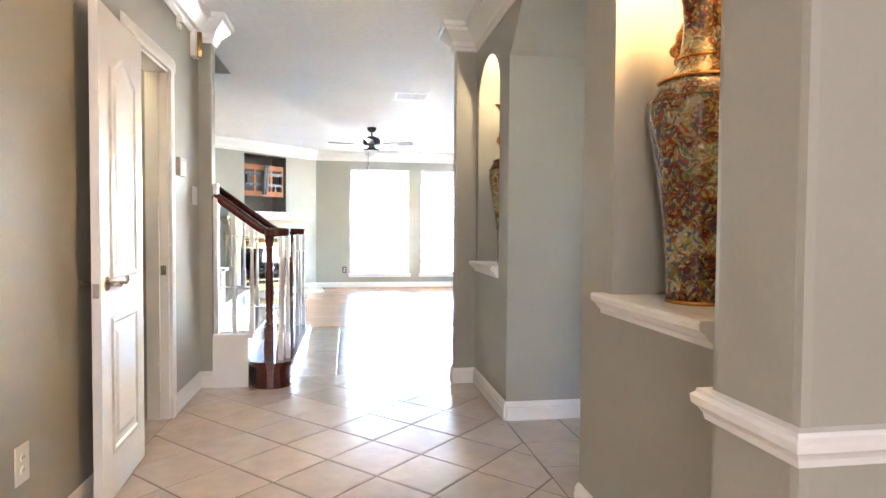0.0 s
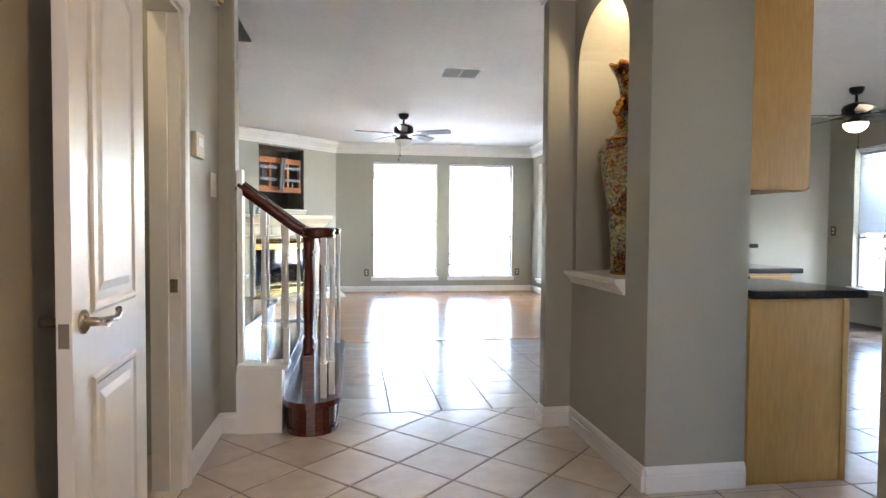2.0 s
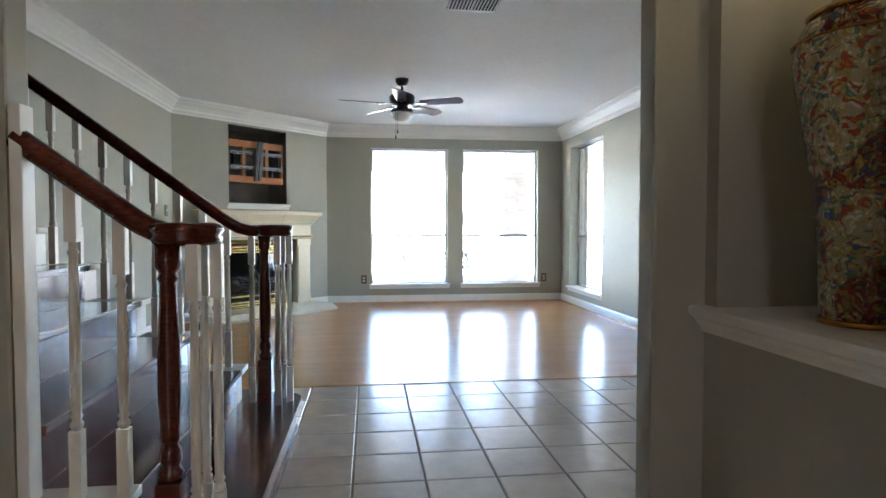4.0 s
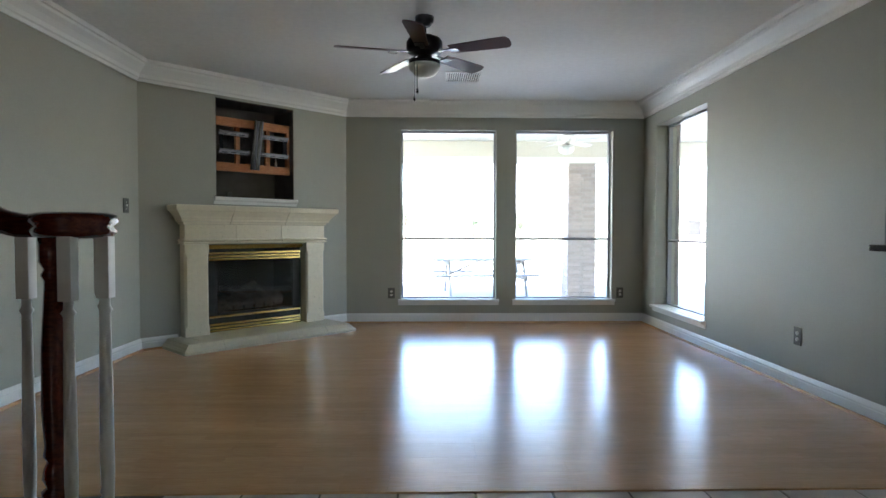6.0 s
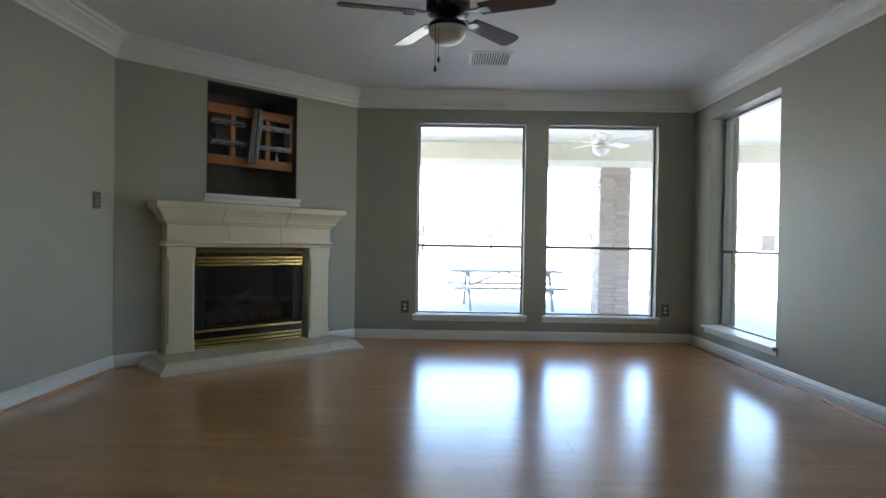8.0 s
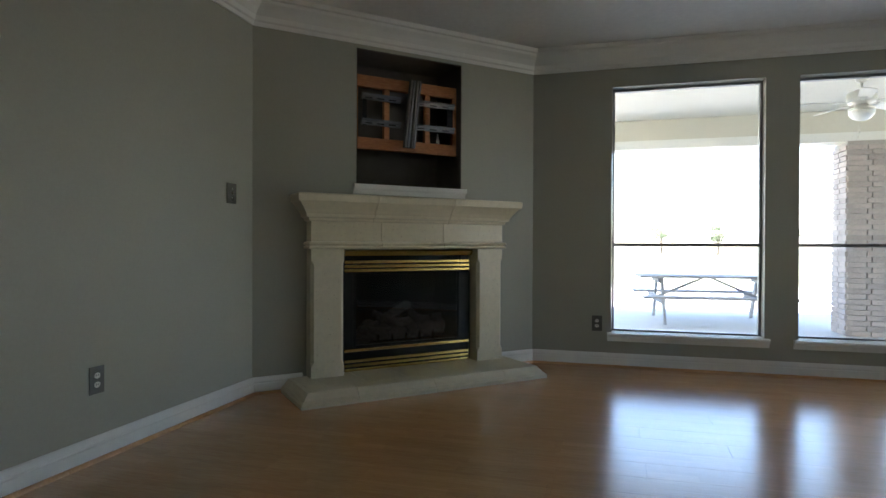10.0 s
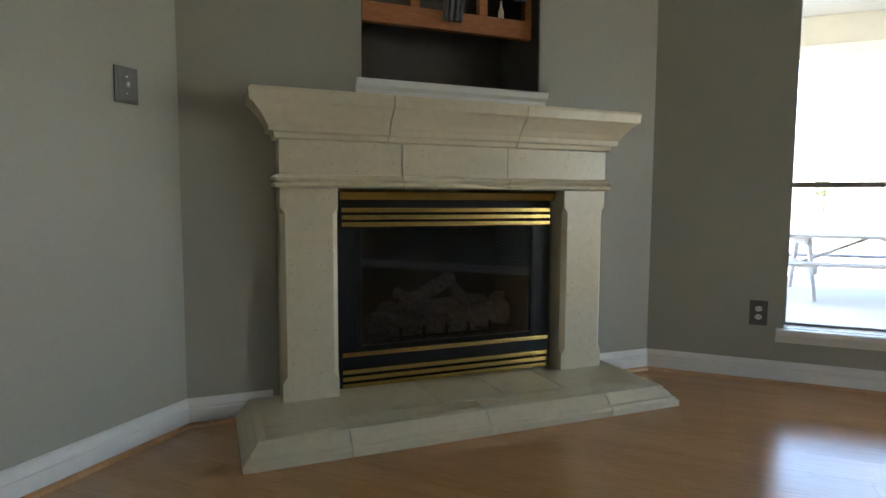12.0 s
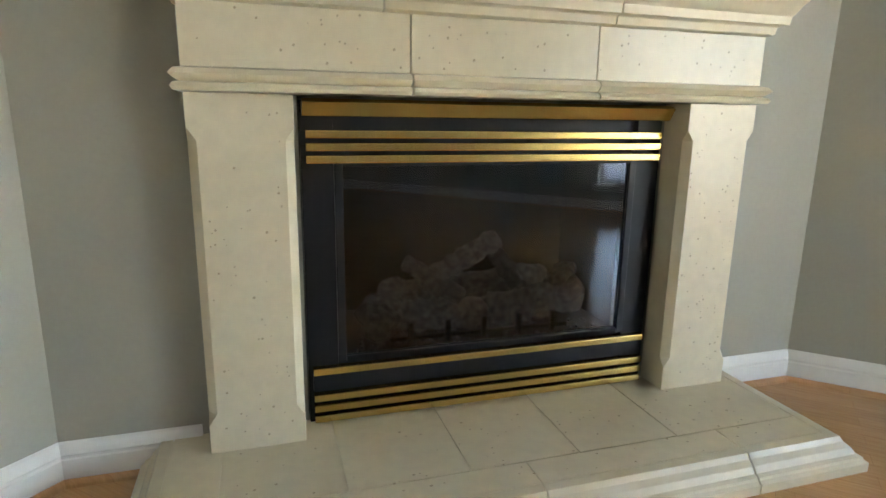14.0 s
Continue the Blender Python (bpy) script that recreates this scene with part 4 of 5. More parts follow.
def ceiling_vent(x, y, w, d):
    v = thing("ceiling_vent", pose(x, y, H), "white slatted ceiling air vent", "air vent", "ceiling vents", "")
    bm = bmesh.new()
    for b in ((-w / 2, w / 2, -d / 2, -d / 2 + 0.022), (-w / 2, w / 2, d / 2 - 0.022, d / 2), (-w / 2, -w / 2 + 0.022, -d / 2 + 0.022, d / 2 - 0.022), (w / 2 - 0.022, w / 2, -d / 2 + 0.022, d / 2 - 0.022)):
        add_box(bm, *b, -0.012, -0.001, 0.002)
    part("frame", bm, WHITE, v)
    part("backing", box(-w / 2 + 0.02, w / 2 - 0.02, -d / 2 + 0.02, d / 2 - 0.02, -0.0016, -0.0006), DARKSLOT, v)
    n = int((w - 0.05) / 0.022)
    me = mesh_of("slat", box(-0.010, 0.010, -d / 2 + 0.023, d / 2 - 0.023, -0.0008, 0.0008), WHITE)
    for k in range(n):
        ob = new("slat", me)
        ob.parent = v
        x = -w / 2 + 0.034 + k * (w - 0.068) / max(n - 1, 1)
        ob.matrix_basis = pose(x, 0, -0.008, 0, -38)
    part("bar", box(-0.006, 0.006, -d / 2 + 0.023, d / 2 - 0.023, -0.013, -0.004), WHITE, v)


ceiling_vent(0.95, 6.15, 0.40, 0.40)
ceiling_vent(0.96, 10.11, 0.38, 0.40)

grille = thing("return_air_grille", pose(HALL_L, 0.90, 0.62, 0, 0, 90), "white louvred return air grille low on the wall", "air grille")
gb = bmesh.new()
for b in ((-0.30, 0.30, 0.29, 0.33), (-0.30, 0.30, -0.33, -0.29), (-0.30, -0.26, -0.29, 0.29), (0.26, 0.30, -0.29, 0.29)):
    add_box(gb, b[0], b[1], -0.014, -0.0005, b[2], b[3], 0.003)
part("frame", gb, WHITE, grille)
part("backing", box(-0.262, 0.262, -0.0015, -0.0006, -0.292, 0.292), DARKSLOT, grille)
gs = mesh_of("slat", box(-0.26, 0.26, -0.009, 0.009, -0.001, 0.001), WHITE)
for k in range(25):
    ob = new("slat", gs)
    ob.parent = grille
    ob.matrix_basis = pose(0, -0.009, -0.278 + k * 0.0232, 40)


# ---- the ceiling fan ----
def ceiling_fan(name, x, y, top, turn, metal, blade_mat, bowl_mat, drop, reach, label):
    fan = thing(name, pose(x, y, top), label, "ceiling fan", "ceiling fans")
    part("canopy", lathe([(0.03, -0.075), (0.055, -0.06), (0.07, -0.03), (0.072, -0.001)], 24), metal, fan)
    part("downrod", lathe([(0.014, -drop + 0.06), (0.014, -0.07)], 12), metal, fan)
    z = -drop
    motor = part("motor", lathe([(0.055, z - 0.10), (0.085, z - 0.085), (0.125, z - 0.075), (0.135, z - 0.05), (0.135, z), (0.12, z + 0.025), (0.075, z + 0.045), (0.03, z + 0.06)], 28), metal, fan)
    kit = part("light_fitting", lathe([(0.10, z - 0.165), (0.118, z - 0.155), (0.118, z - 0.14), (0.07, z - 0.13), (0.055, z - 0.101)], 24), metal, fan)
    part("bowl", lathe([(0.012, z - 0.262), (0.04, z - 0.258), (0.08, z - 0.24), (0.11, z - 0.205), (0.118, z - 0.166)], 24), bowl_mat, kit, "ribbed frosted glass bowl")
    for k in range(5):
        m = pose(0, 0, z - 0.07, 0, 0, turn + 72 * k)
        iron = bmesh.new()
        add_box(iron, 0.10, 0.24, -0.016, 0.016, -0.008, 0.0, 0.003)
        add_box(iron, 0.20, 0.27, -0.045, 0.045, -0.014, -0.008, 0.003)
        arm = part("blade_iron", iron, metal, fan, "", m)
        outline = [(0.0, -0.055), (reach - 0.26, -0.072), (reach - 0.23, -0.066), (reach - 0.21, -0.03), (reach - 0.208, 0.0), (reach - 0.21, 0.03), (reach - 0.23, 0.066), (reach - 0.26, 0.072), (0.0, 0.055)]
        part("blade", extrude_poly(outline, -0.004, 0.003), blade_mat, arm, "", pose(0.21, 0, -0.002, -13))
    for dx, L in ((-0.03, 0.17), (0.02, 0.11)):
        chain = part("pull_chain", lathe([(0.0018, z - 0.25 - L), (0.0018, z - 0.16)], 6), metal, fan, "", pose(-0.06 + dx * 0.4, -0.105 + dx * 0.3, 0))
        part("chain_bob", lathe([(0.003, z - 0.29 - L), (0.009, z - 0.278 - L), (0.006, z - 0.262 - L), (0.003, z - 0.25 - L)], 10), metal, chain)
    return fan


ceiling_fan("ceiling_fan", 0.572, 8.40, H, -96.6, BRONZE, BLADE, BOWL, 0.19, 0.668, "black ceiling fan with five cherry blades and glass bowl")
ceiling_fan("ceiling_fan", 5.28, 6.0, H, 20, BRONZE, BLADE, LAMPGLOW, 0.22, 0.6, "bronze ceiling fan with its lamp lit over the breakfast area")


# ---- niche vases ----
def vase(x, y, z, spin):
    v = thing("vase", pose(x, y, z, 0, 0, spin), "tall porcelain floor vase painted with flowers and gold", "vase", "niche vases")
    body = [(0.088, 0.014), (0.091, 0.04), (0.093, 0.12), (0.098, 0.22), (0.110, 0.34), (0.128, 0.46), (0.145, 0.56), (0.152, 0.62), (0.148, 0.67), (0.130, 0.71), (0.105, 0.735), (0.082, 0.76), (0.066, 0.80), (0.057, 0.86),
            (0.054, 0.92), (0.058, 0.98), (0.070, 1.04), (0.084, 1.08), (0.10, 1.105)]
    body = [(r * 1.09, zz) for r, zz in body]
    part("body", lathe(body, 40), VASE, v)
    part("foot", lathe([(0.10, 0.0), (0.102, 0.006), (0.098, 0.0135)], 40), GOLD, v, "gilded foot ring")
    part("rim", lathe([(0.095, 1.10), (0.105, 1.107), (0.118, 1.122), (0.112, 1.13), (0.085, 1.105)], 48, None, None, lambda r, zz, a: (r * (1 + 0.10 * math.sin(8 * a)), zz + 0.008 * math.sin(8 * a))), GOLD, v, "ruffled gilded rim")
    for za, zb, r in ((0.722, 0.738, 0.135), (0.80, 0.812, 0.075), (0.66, 0.667, 0.165)):
        part("gilt_band", lathe([(r, za), (r + 0.004, (za + zb) / 2), (r - 0.008, zb)], 40), GOLD, v, "gilded band")
    for s in (0, math.pi):
        pts = [(0.058 + 0.055 * math.sin(t) + 0.005 * math.sin(5 * t), 0, 0.78 + 0.17 * t / math.pi) for t in [i * math.pi / 12 for i in range(13)]]
        h = part("handle", tube([Matrix.Rotation(s, 3, "Z") @ Vector(p) for p in pts], disc(0.016, 10)), GOLD, v, "gilded dragon-shaped handle")
        for i in (3, 6, 9):
            q = Matrix.Rotation(s, 3, "Z") @ Vector(pts[i])
            part("scroll", lathe([(0.006, -0.022), (0.024, -0.01), (0.027, 0.006), (0.008, 0.022)], 10), GOLD, h, "", pose(q.x, q.y, q.z, 70, 20 * i, 0))


vase(1.378, 1.01, 0.955, 100)
vase(1.382, 3.315, 0.955, 205)

# ---- pantry door, casing and shelves ----
OP0, OP1, OPH = 2.415, 3.09, 2.16
cas = bmesh.new()
CASE_PROFILE = [(0, 0), (0.0, 0.018), (0.02, 0.022), (0.06, 0.022), (0.085, 0.012), (0.09, 0)]


def casing_leg(y, side):
    pts = [(y + side * o, HALL_L + t) for o, t in CASE_PROFILE]
    extrude_poly([(x, yy) for yy, x in pts], 0.0, OPH - 0.002, cas)


casing_leg(OP0, -1)
casing_leg(OP1, 1)
extrude_poly([(OPH + o, HALL_L + t) for o, t in CASE_PROFILE], OP0 - 0.09, OP1 + 0.09, cas, lambda z, x, y: (x, y, z))
frame_door = thing("door_1", pose(0, 0, 0), "white pantry door frame with the panelled door standing open", "door", "", "structure")
part("casing", cas, WHITE, frame_door)
jb = bmesh.new()
add_box(jb, HALL_L - 0.13, HALL_L, OP1 - 0.018, OP1 - 0.001, 0, OPH - 0.019)
add_box(jb, HALL_L - 0.13, HALL_L, OP0 + 0.001, OP0 + 0.018, 0, OPH - 0.019)
add_box(jb, HALL_L - 0.13, HALL_L, OP0 + 0.001, OP1 - 0.001, OPH - 0.018, OPH - 0.001)
add_box(jb, HALL_L - 0.08, HALL_L - 0.05, OP1 - 0.03, OP1 - 0.0185, 0, OPH - 0.02)
part("jamb", jb, WHITE, frame_door)
part("strike_plate", box(HALL_L - 0.045, HALL_L - 0.012, OP1 - 0.0205, OP1 - 0.0182, 0.90, 0.96, 0.0008), NICKEL, frame_door)


def arched(a, b, c, e, inset, rise, n=10):
    """Outline of a door panel with a gently arched head."""
    a, b, c, e = a + inset, b - inset, c + inset, e - inset
    top = [(b + (a - b) * k / n, e + rise * math.sin(math.pi * k / n) ** 1.5) for k in range(n + 1)]
    return [(a, c), (b, c)] + top


def pantry_door(m):
    """Two-panel leaf; local x from hinge to latch, y through the thickness."""
    w, h, t = 0.625, 2.12, 0.036
    d = thing("pantry_door", m, "white two-panel pantry door standing wide open with lever handle", "door")
    panels = [(0.125, w - 0.125, 0.21, 0.80, 0.0), (0.125, w - 0.125, 0.97, 1.88, 0.075)]
    part("leaf", box(0, w, 0.0, t, 0.01, h, 0.002), WHITE, d)
    for a, b, c, e, rise in panels:
        for y0, s in ((0.0, -1), (t, 1)):
            pb = bmesh.new()
            loops = []
            for inset, out in ((-0.004, 0.0003), (0.006, 0.007), (0.016, 0.0075), (0.026, 0.0015), (0.05, 0.0015), (0.075, 0.0065)):
                loops.append([pb.verts.new((x, y0 + s * out, z)) for x, z in arched(a, b, c, e, inset, rise)])
            for p, q in zip(loops, loops[1:]):
                for k in range(len(p)):
                    pb.faces.new((p[k], p[(k + 1) % len(p)], q[(k + 1) % len(p)], q[k]))
            pb.faces.new(loops[-1])
            bmesh.ops.recalc_face_normals(pb, faces=pb.faces)
            part("panel", pb, WHITE, d)
    for y, s in ((0, -1), (t, 1)):
        rose = part("handle", lathe([(0.031, 0.0005), (0.031, 0.006), (0.022, 0.012), (0.012, 0.016), (0.012, 0.048), (0.013, 0.06)], 18), NICKEL, d, "satin nickel lever handle", pose(w - 0.065, y, 0.955, 90 if s < 0 else -90))
        pts = [(w - 0.065, y + s * 0.055, 0.955), (w - 0.09, y + s * 0.057, 0.958), (w - 0.13, y + s * 0.057, 0.953), (w - 0.165, y + s * 0.055, 0.963), (w - 0.175, y + s * 0.05, 0.975)]
        part("lever", tube(pts, disc(0.0085, 8)), NICKEL, d)
    part("latch_plate", box(w + 0.0003, w + 0.002, 0.006, t - 0.006, 0.90, 0.96), NICKEL, d)
    for z in (0.2, 1.05, 1.85):
        part("hinge", lathe([(0.007, -0.05), (0.007, 0.05)], 10), NICKEL, d, "", pose(-0.004, -0.006, z))
    return d


pantry_door(pose(-0.846, 2.43, 0, 0, 0, -86.5))

# pantry room behind it
wall("wall_pantry_north", (-1.0, 3.55), (-2.1, 3.55), 0.1, 0, H)
wall("wall_pantry_west", (-2.1, 3.55), (-2.1, 2.2), 0.1, 0, H)
wall("wall_pantry_south", (-2.1, 2.2), (-1.0, 2.2), 0.1, 0, H)
for z in (0.45, 0.85, 1.2, 1.55, 1.9):
    sh = solid("pantry_shelf", box(-2.098, -1.35, 2.202, 3.548, z, z + 0.02, 0.003), WHITE, "white painted pantry shelf", "shelf", group="pantry shelves")
rb = random.Random(9)
for k in range(9):
    z = (0.472, 0.872, 1.222)[k % 3]
    y = 2.75 + 0.085 * k
    w, hh = rb.uniform(0.03, 0.05), rb.uniform(0.1, 0.22)
    b = thing("pantry_box", pose(-1.5, y, z), "dim brown carton stored on a pantry shelf", "box", "pantry boxes")
    part("carton", box(-0.08, 0.08, -w, w, 0, hh, 0.003), LINEN, b)
    part("lid", box(-0.082, 0.082, -w - 0.002, w + 0.002, hh, hh + 0.012, 0.003), LINEN, b)

# ---- kitchen ----
kx = HALL_R + DEEP


def base_cabinet(x0, x1, y0, y1, fronts, label):
    """Oak base unit with a plain back towards -y."""
    c = thing("base_cabinet", pose(x0, y0, 0), label, "cabinet", "kitchen cabinets")
    w, d = x1 - x0, y1 - y0
    part("body", box(0, w, 0, d, 0.0, 0.875, 0.002), OAK, c)
    n = max(1, round(w / 0.45))
    if not fronts:
        part("back_panel", box(0.004, w - 0.004, -0.006, -0.0005, 0.002, 0.87, 0.002), OAK, c)
        part("corner_strip", box(w - 0.03, w + 0.002, -0.012, -0.0065, 0.002, 0.872, 0.003), OAK, c)
    if fronts:
        for k in range(n):
            a, b = k * w / n + 0.01, (k + 1) * w / n - 0.01
            part("drawer", box(a, b, -0.019, -0.001, 0.74, 0.86, 0.004), OAK, c)
            dr = part("cabinet_door", box(a, b, -0.019, -0.001, 0.1, 0.73, 0.004), OAK, c)
            part("door_panel", box(a + 0.06, b - 0.06, -0.024, -0.0195, 0.16, 0.67, 0.003), OAK, dr)
    return c


def worktop(x0, x1, y0, y1, z0=0.88, z1=0.92, label="polished black granite worktop"):
    return solid("worktop", box(x0, x1, y0, y1, z0, z1, 0.012), GRANITE, label, "worktop")


base_cabinet(kx + 0.012, 2.23, 2.775, 3.34, False, "honey oak base cabinet with a plain back panel")
worktop(kx + 0.004, 2.30, 2.725, 3.38)
base_cabinet(2.4, 3.13, 4.25, 4.85, True, "honey oak base cabinet with drawer fronts")
worktop(2.36, 3.19, 4.2, 4.89)
up = thing("wall_cabinet", pose(kx + 0.002, 2.785, 1.385), "honey oak wall cabinet hung beside the passage", "cabinet", "kitchen cabinets")
part("body", box(0, 0.30, 0, 0.86, 0.0, 1.18, 0.002), OAK, up)
for a, b in ((0.005, 0.425), (0.435, 0.855)):
    dd = part("cabinet_door", box(0.301, 0.319, a, b, 0.01, 1.17, 0.004), OAK, up)
    part("door_panel", box(0.3195, 0.324, a + 0.06, b - 0.06, 0.07, 1.11, 0.003), OAK, dd)
bar = solid("bar_top", box(EAST - 0.10, EAST + 0.30, 5.25, 7.346, 1.0355, 1.075, 0.012), GRANITE, "black granite bar top on the half wall", "bar top")
outlet(pose(6.4, 6.0 + 1.5, 1.2, 0, 0, -90))

# ---- outdoors ----
ground = solid("ground", box(-400, 400, -300, 600, -0.6, -0.16), GRASS, "wide pale lawn reaching the horizon", "lawn", kind="structure")
solid("pavement", box(-8, 14, NORTH + 0.245, 24.0, -0.3, -0.10), CONCRETE, "pale concrete patio slab", "patio", kind="structure")
solid("pavement", box(6.62, 14, -4, NORTH + 0.24, -0.3, -0.11), CONCRETE, "pale concrete path beside the house", "path", kind="structure")
solid("roof_patio", box(-4, 9, NORTH + 0.25, 15.2, 2.78, 2.95), SOFFIT, "cream board ceiling of the covered patio", "patio roof", kind="structure")
solid("roof_patio", box(3.56, 9, 7.82, NORTH + 0.249, 2.78, 2.95), SOFFIT, "cream board ceiling of the covered patio", "patio roof", kind="structure")
# out-of-view slab added to cut daylight at the breakfast window
solid("roof_patio", box(6.65, 10.5, 0.5, 7.81, 2.78, 2.95), SOFFIT, "unseen cream slab added to shade the breakfast window", "patio roof", kind="structure")
# unseen roof, stretched past the east wall to dim the breakfast window
solid("roof", box(-3.7, 8.6, -3.6, 11.6, 2.96, 3.2), ROOFING, "flat brown roof slab with an unseen overhang added as window shade", "roof", kind="structure")
beam = thing("patio_beam", pose(0, 14.85, 2.375), "cream painted patio beam on a brick post", "beam")
part("beam", box(-4, 9, -0.15, 0.15, 0.0, 0.403, 0.006), SOFFIT, beam)
part("trim_board", box(-4, 9, -0.17, -0.151, 0.0, 0.12, 0.004), WHITE, beam)
ceiling_fan("ceiling_fan", 2.7, 12.95, 2.78, 40, PLASTIC, PLASTIC, BOWL, 0.2, 0.62, "white ceiling fan under the patio roof")

# picnic table
tbl = thing("picnic_table", pose(1.67, 15.7, -0.10, 0, 0, 4) @ Matrix.Diagonal((1, 1, 0.92, 1)), "weathered grey wooden picnic table on the patio", "picnic table")
for k in range(5):
    part("top_board", box(-1.0, 1.0, -0.36 + k * 0.147, -0.36 + k * 0.147 + 0.135, 0.72, 0.755, 0.004), TABLEWOOD, tbl)
for s in (-1, 1):
    for k in range(2):
        y = s * 0.66 + (k - 0.5) * 0.145
        part("bench_board", box(-1.0, 1.0, y - 0.066, y + 0.066, 0.42, 0.455, 0.004), TABLEWOOD, tbl)
for x in (-0.73, 0.73):
    part("top_bearer", box(x - 0.02, x + 0.02, -0.34, 0.34, 0.64, 0.719), TABLEWOOD, tbl)
    part("bench_bearer", box(x - 0.02, x + 0.02, -0.74, 0.74, 0.33, 0.419), TABLEWOOD, tbl)
    for s in (-1, 1):
        part("leg", extrude_poly([(s * 0.52, 0.0), (s * 0.61, 0.0), (s * 0.30, 0.719), (s * 0.21, 0.719)], x + 0.021, x + 0.059, None, lambda y, z, xx: (xx, y, z)), TABLEWOOD, tbl)
    part("brace", extrude_poly([(x, 0.36), (x, 0.41), (x * 0.1, 0.719), (x * 0.02, 0.719)], -0.02, 0.02, None, lambda xx, z, y: (xx, y, z)), TABLEWOOD, tbl)


# far trees and a far house
def tree(x, y, h, seed, name="tree", label="leafy green tree far across the lawn", group="far trees"):
    r = random.Random(seed)
    t = thing(name, pose(x, y, -0.16), label, name, group)
    trunk = bmesh.new()
    tube([(0, 0, 0), (0.1, 0.05, h * 0.2), (0.0, 0.1, h * 0.42), (0.15, 0, h * 0.7)], disc(h * 0.028, 8), trunk)
    for k in range(5):
        a = r.uniform(0, 6.28)
        z = h * r.uniform(0.3, 0.55)
        tube([(0.05, 0.05, z), (math.cos(a) * h * 0.15, math.sin(a) * h * 0.15, z + h * 0.12), (math.cos(a) * h * 0.26, math.sin(a) * h * 0.26, z + h * 0.26)], disc(h * 0.011, 6), trunk)
    part("trunk", trunk, BARK, t)
    vs, fs = [], []
    lobes = [(Vector((r.gauss(0, h * 0.17), r.gauss(0, h * 0.17), h * r.uniform(0.42, 0.9))), h * r.uniform(0.09, 0.17)) for _ in range(16)]
    for _ in range(1500):
        c, rad = r.choice(lobes)
        d = Vector((r.gauss(0, 1), r.gauss(0, 1), r.gauss(0, 0.8))).normalized() * rad * r.uniform(0.5, 1.05)
        p = c + d
        s = h * 0.022
        e1 = Vector((r.gauss(0, 1), r.gauss(0, 1), r.gauss(0, 1))).normalized() * s
        e2 = e1.cross(Vector((r.gauss(0, 1), r.gauss(0, 1), r.gauss(0, 1)))).normalized() * s * 0.6
        n = len(vs)
        vs += [p - e1, p + e2, p + e1, p - e2]
        fs.append((n, n + 1, n + 2, n + 3))
    me = bpy.data.meshes.new("crown")
    me.from_pydata(vs, [], fs)
    me.materials.append(LEAF)
    cr = new("crown", me)
    cr.parent = t
    return t


for k, (x, y, h) in enumerate([(-26, 92, 9), (-14, 88, 8), (-3, 95, 9.5), (7, 90, 8), (13, 84, 7), (22, 92, 9), (31, 88, 8.5), (45, 90, 9.5), (-38, 90, 9), (12.5, 17.5, 4.2)]):
    tree(x, y, h * (0.55 if y > 50 else 1), k)
for k, (x, y, h) in enumerate([(7.75, 5.3, 2.0), (7.9, 6.4, 2.2), (7.8, 7.4, 2.0)]):
    tree(x, y, h, 40 + k, "shrub", "dense green shrub outside the breakfast window", "shrubs by the porch")
house = thing("far_house", pose(26, 52, -0.16), "low pale brick house beyond the lawn", "house")
part("wall", box(-8, 8, -4, 4, 0, 2.8), SOFFIT, house)
part("roof", extrude_poly([(-4.6, 2.75), (4.6, 2.75), (0, 5.0)], -8.6, 8.6, None, lambda y, z, x: (x, y, z)), ROOFING, house)
for x in (-5.5, -2, 2.5, 5.8):
    wnd = part("window", box(x - 0.6, x + 0.6, -4.06, -4.001, 0.9, 2.2), WHITE, house)
    part("glass", box(x - 0.5, x + 0.5, -4.0885, -4.061, 1.0, 2.1), GRANITE, wnd)

# ---- pieces: bricks ----
post = thing("brick_post", pose(3.38, 14.85, -0.10), "tan brick post holding up the patio beam", "post")
part("core", box(-0.238, 0.238, -0.238, 0.238, 0, 2.474), MORTAR, post)
brick_mesh = mesh_of("brick", box(-0.1, 0.1, -0.0125, 0.0125, -0.0285, 0.0285, 0.003), BRICK)
half_brick = mesh_of("brick", box(-0.046, 0.046, -0.0125, 0.0125, -0.0285, 0.0285, 0.003), BRICK)
for c in range(38):
    z = 0.035 + c * 0.0673
    if z > 2.445:
        break
    for f in range(4):
        off = (-0.135, 0.083) if (c + f) % 2 else (-0.083, 0.135)
        for x in off:
            ob = new("brick", brick_mesh)
            ob.parent = post
            ob.matrix_basis = pose(0, 0, z, 0, 0, 90 * f) @ pose(x, -0.245 + 0.0, 0)
        hx = 0.205 if (c + f) % 2 else -0.205
        ob = new("brick", half_brick)
        ob.parent = post
        ob.matrix_basis = pose(0, 0, z, 0, 0, 90 * f) @ pose(hx, -0.245, 0)
# brick returns outside the east window
veneer = thing("brick_veneer", pose(0, 0, 0), "tan brick outer skin beside the window", "brickwork", "", "structure")
part("backing", box(EAST + 0.245, EAST + 0.29, WIN_E[1] + 0.004, NORTH + 0.24, -0.1, 2.77), MORTAR, veneer)
for c in range(42):
    z = -0.06 + c * 0.0673
    ob = new("brick", half_brick)
    ob.parent = veneer
    ob.matrix_basis = pose(EAST + 0.258 + (0.012 if c % 2 else 0.0), WIN_E[1] + 0.042, z, 0, 0, 90)

# ---- pieces: floor tiles ----
P = 0.3425


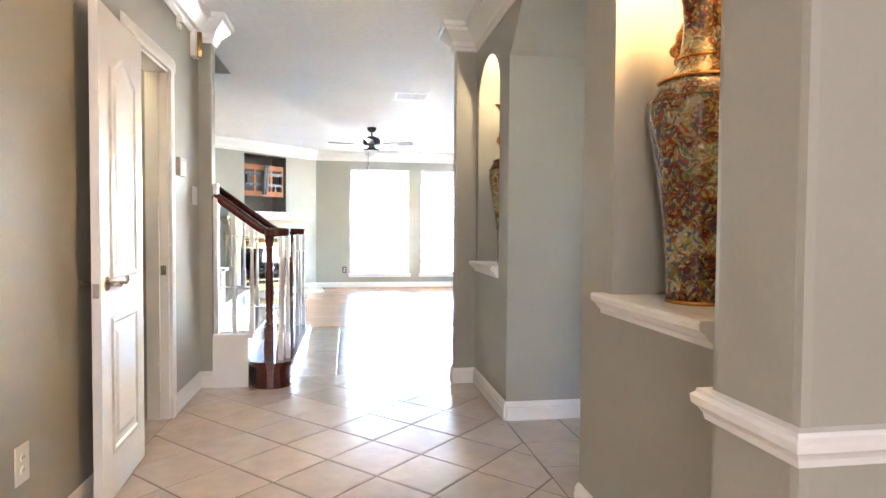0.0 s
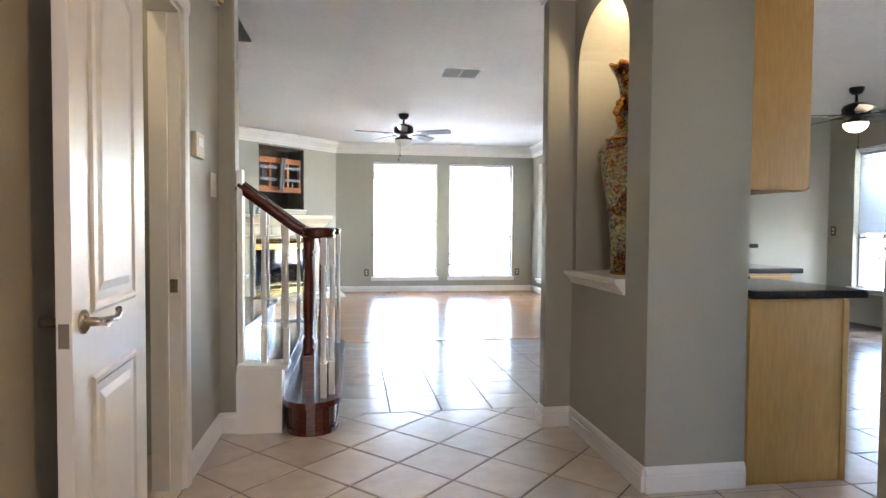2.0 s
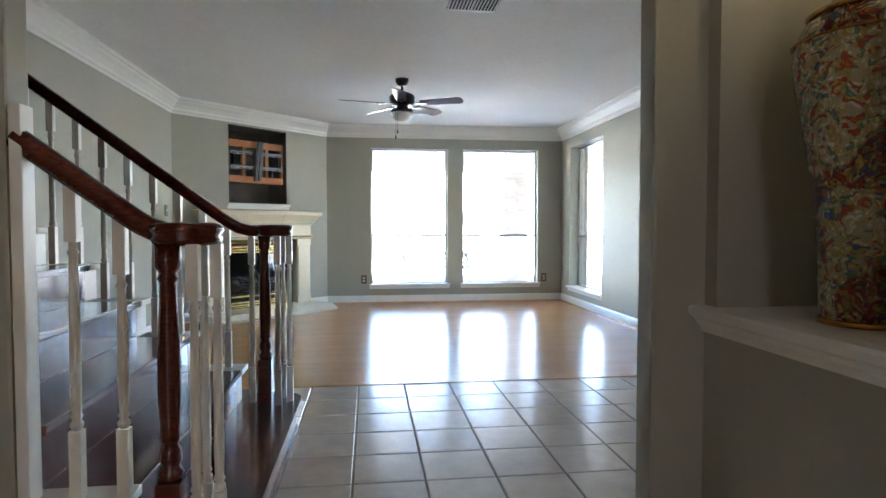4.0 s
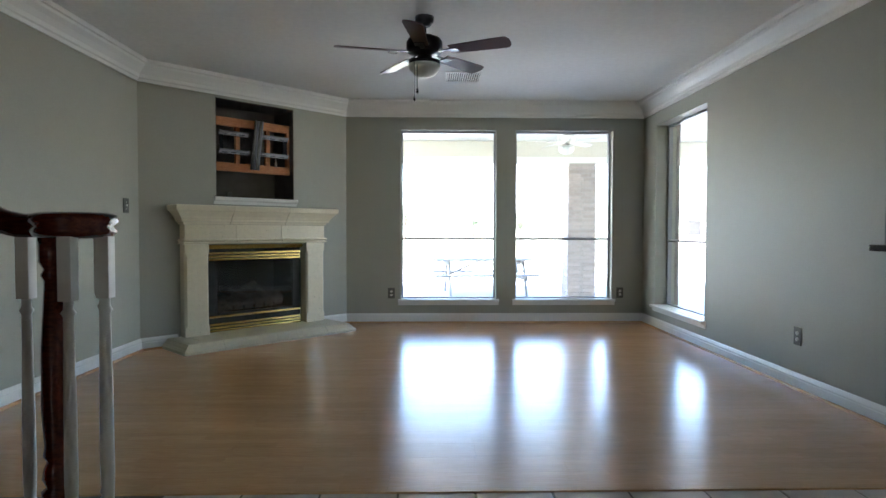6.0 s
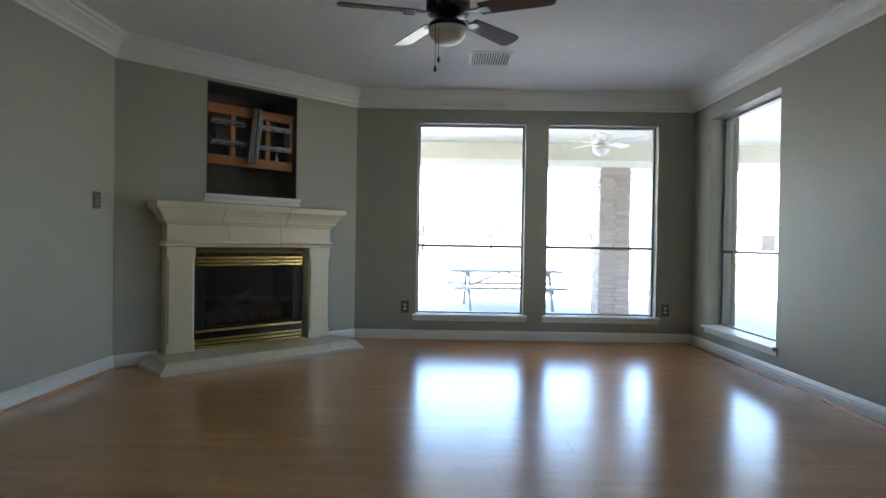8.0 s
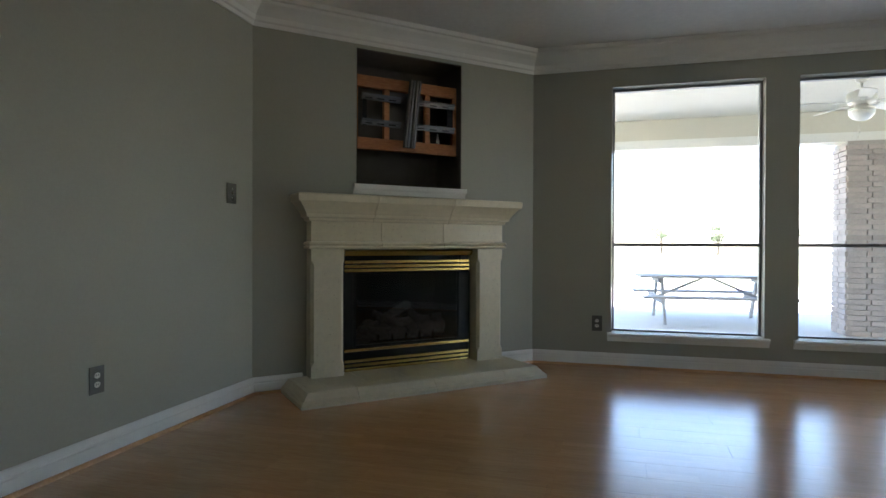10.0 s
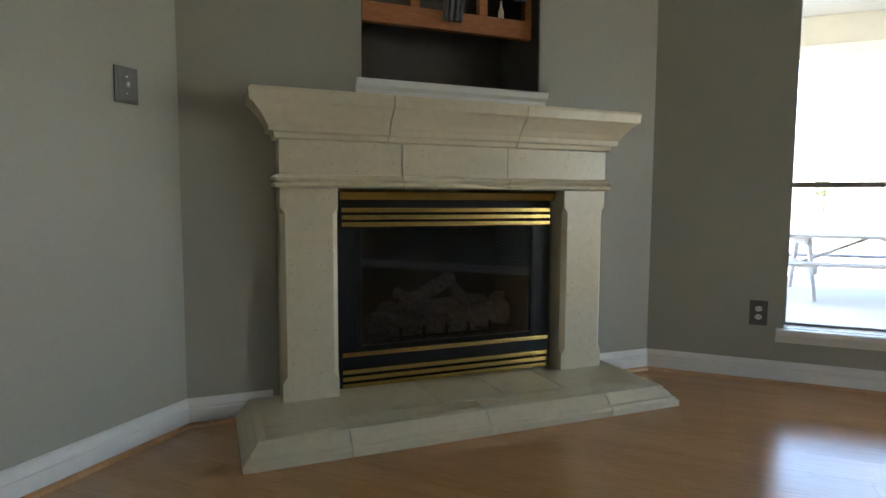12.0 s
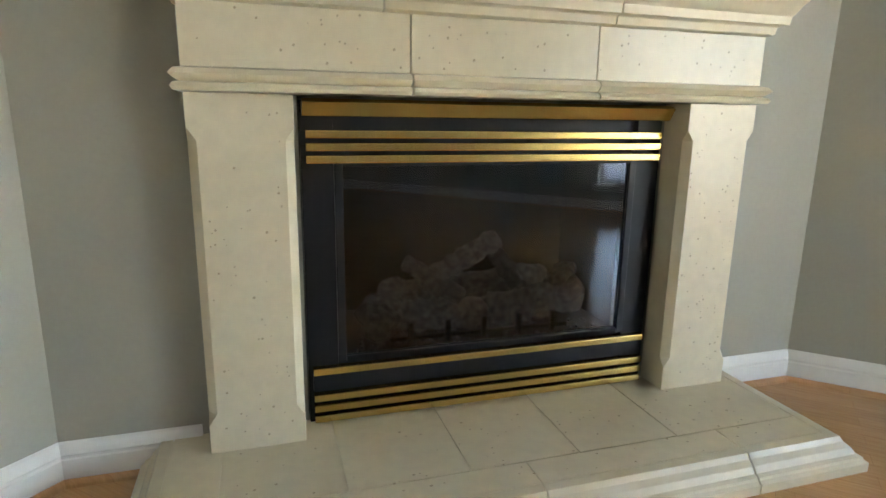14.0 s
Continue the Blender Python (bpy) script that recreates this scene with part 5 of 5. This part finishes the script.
def clip(poly, x0, x1, y0, y1):
    for axis, lim, sign in ((0, x0, 1), (0, x1, -1), (1, y0, 1), (1, y1, -1)):
        out = []
        for i in range(len(poly)):
            a, b = poly[i - 1], poly[i]
            da, db = sign * (a[axis] - lim), sign * (b[axis] - lim)
            if da >= 0:
                out.append(a)
            if (da >= 0) != (db >= 0):
                k = da / (da - db)
                out.append((a[0] + (b[0] - a[0]) * k, a[1] + (b[1] - a[1]) * k))
        poly = out
        if len(poly) < 3:
            return []
    return poly


def tile_bm(poly, bm=None, dz=0.0):
    bm = bm or bmesh.new()
    cx, cy = sum(p[0] for p in poly) / len(poly), sum(p[1] for p in poly) / len(poly)

    def ring(inset, z):
        out = []
        for x, y in poly:
            d = math.hypot(x - cx, y - cy)
            k = max(0, (d - inset * 1.4) / max(d, 1e-6))
            out.append(bm.verts.new((cx + (x - cx) * k, cy + (y - cy) * k, z + dz)))
        return out

    rings = [ring(0.0044, -0.011), ring(0.0044, -0.003), ring(0.008, 0.0)]
    n = len(poly)
    for a, b in zip(rings, rings[1:]):
        for i in range(n):
            bm.faces.new((a[i], a[(i + 1) % n], b[(i + 1) % n], b[i]))
    bm.faces.new(rings[-1])
    bmesh.ops.recalc_face_normals(bm, faces=bm.faces)
    return bm


rest = bmesh.new()
YB = 6.485
XB = 0.473
rt = random.Random(3)
for i in range(-8, 18):
    for j in range(7):
        x, y = XB + i * 0.3395, YB - (j + 1) * P
        poly = clip([(x, y), (x + 0.3395, y), (x + 0.3395, y + P), (x, y + P)], -2.1, 6.4, 4.088, YB)
        if not poly or x < -0.6:
            continue
        if x < 3.3:
            part("tile", tile_bm(poly, None, rt.uniform(-0.0006, 0.0004)), TILE, floor)
        else:
            tile_bm(poly, rest)
s = 0.345 / math.sqrt(2)
for i in range(-20, 34):
    for j in range(-20, 34):
        cx, cy = 0.122 + (i - j) * s, 2.527 + (i + j) * s
        if not (-1.3 < cx < 6.6 and -3.5 < cy < 4.4):
            continue
        poly = clip([(cx, cy - s), (cx + s, cy), (cx, cy + s), (cx - s, cy)], HALL_L, HALL_R if cy > 0.33 else 6.4, -3.3, 4.088)
        if len(poly) < 3:
            continue
        area = 0.5 * abs(sum(poly[k - 1][0] * poly[k][1] - poly[k][0] * poly[k - 1][1] for k in range(len(poly))))
        if area < 0.004:
            continue
        if cx < 2.3 and cy > 0.6:
            part("tile", tile_bm(poly, None, rt.uniform(-0.0006, 0.0004)), TILE, floor)
        else:
            tile_bm(poly, rest)
# square-laid tiles of the kitchen and the pantry
for i in range(16):
    for j in range(12):
        x, y = HALL_R + i * 0.3395, 4.088 - (j + 1) * P
        poly = clip([(x, y), (x + 0.3395, y), (x + 0.3395, y + P), (x, y + P)], HALL_R, 6.4, 0.33, 4.088)
        if not poly:
            continue
        if x < 2.5 and y > 1.2:
            part("tile", tile_bm(poly, None, rt.uniform(-0.0006, 0.0004)), TILE, floor)
        else:
            tile_bm(poly, rest)
for i in range(4):
    for j in range(4):
        x, y = HALL_L - (i + 1) * 0.3395, 2.2 + j * P
        poly = clip([(x, y), (x + 0.3395, y), (x + 0.3395, y + P), (x, y + P)], -2.1, HALL_L, 2.2, 3.55)
        if poly:
            part("tile", tile_bm(poly, None, rt.uniform(-0.0006, 0.0004)), TILE, floor)
tagged(part("tiles", rest, TILE, floor), kind="stuff")

# ---- pieces: laminate planks ----
PW, PL = 0.192, 1.285
for r in range(26):
    y = 6.505 + r * PW
    if y > NORTH:
        break
    x = WEST - (r * 0.43) % PL
    while x < EAST:
        a, b = max(x, WEST), min(x + PL, EAST)
        top = min(y + PW, NORTH)
        if b - a > 0.03:
            bm = box(a + 0.0002, b - 0.0002, y + 0.0002, top - 0.0002, -0.0085, 0.0, 0.0006)
            part("plank", bm, LAMINATE, wood_floor)
        x += PL
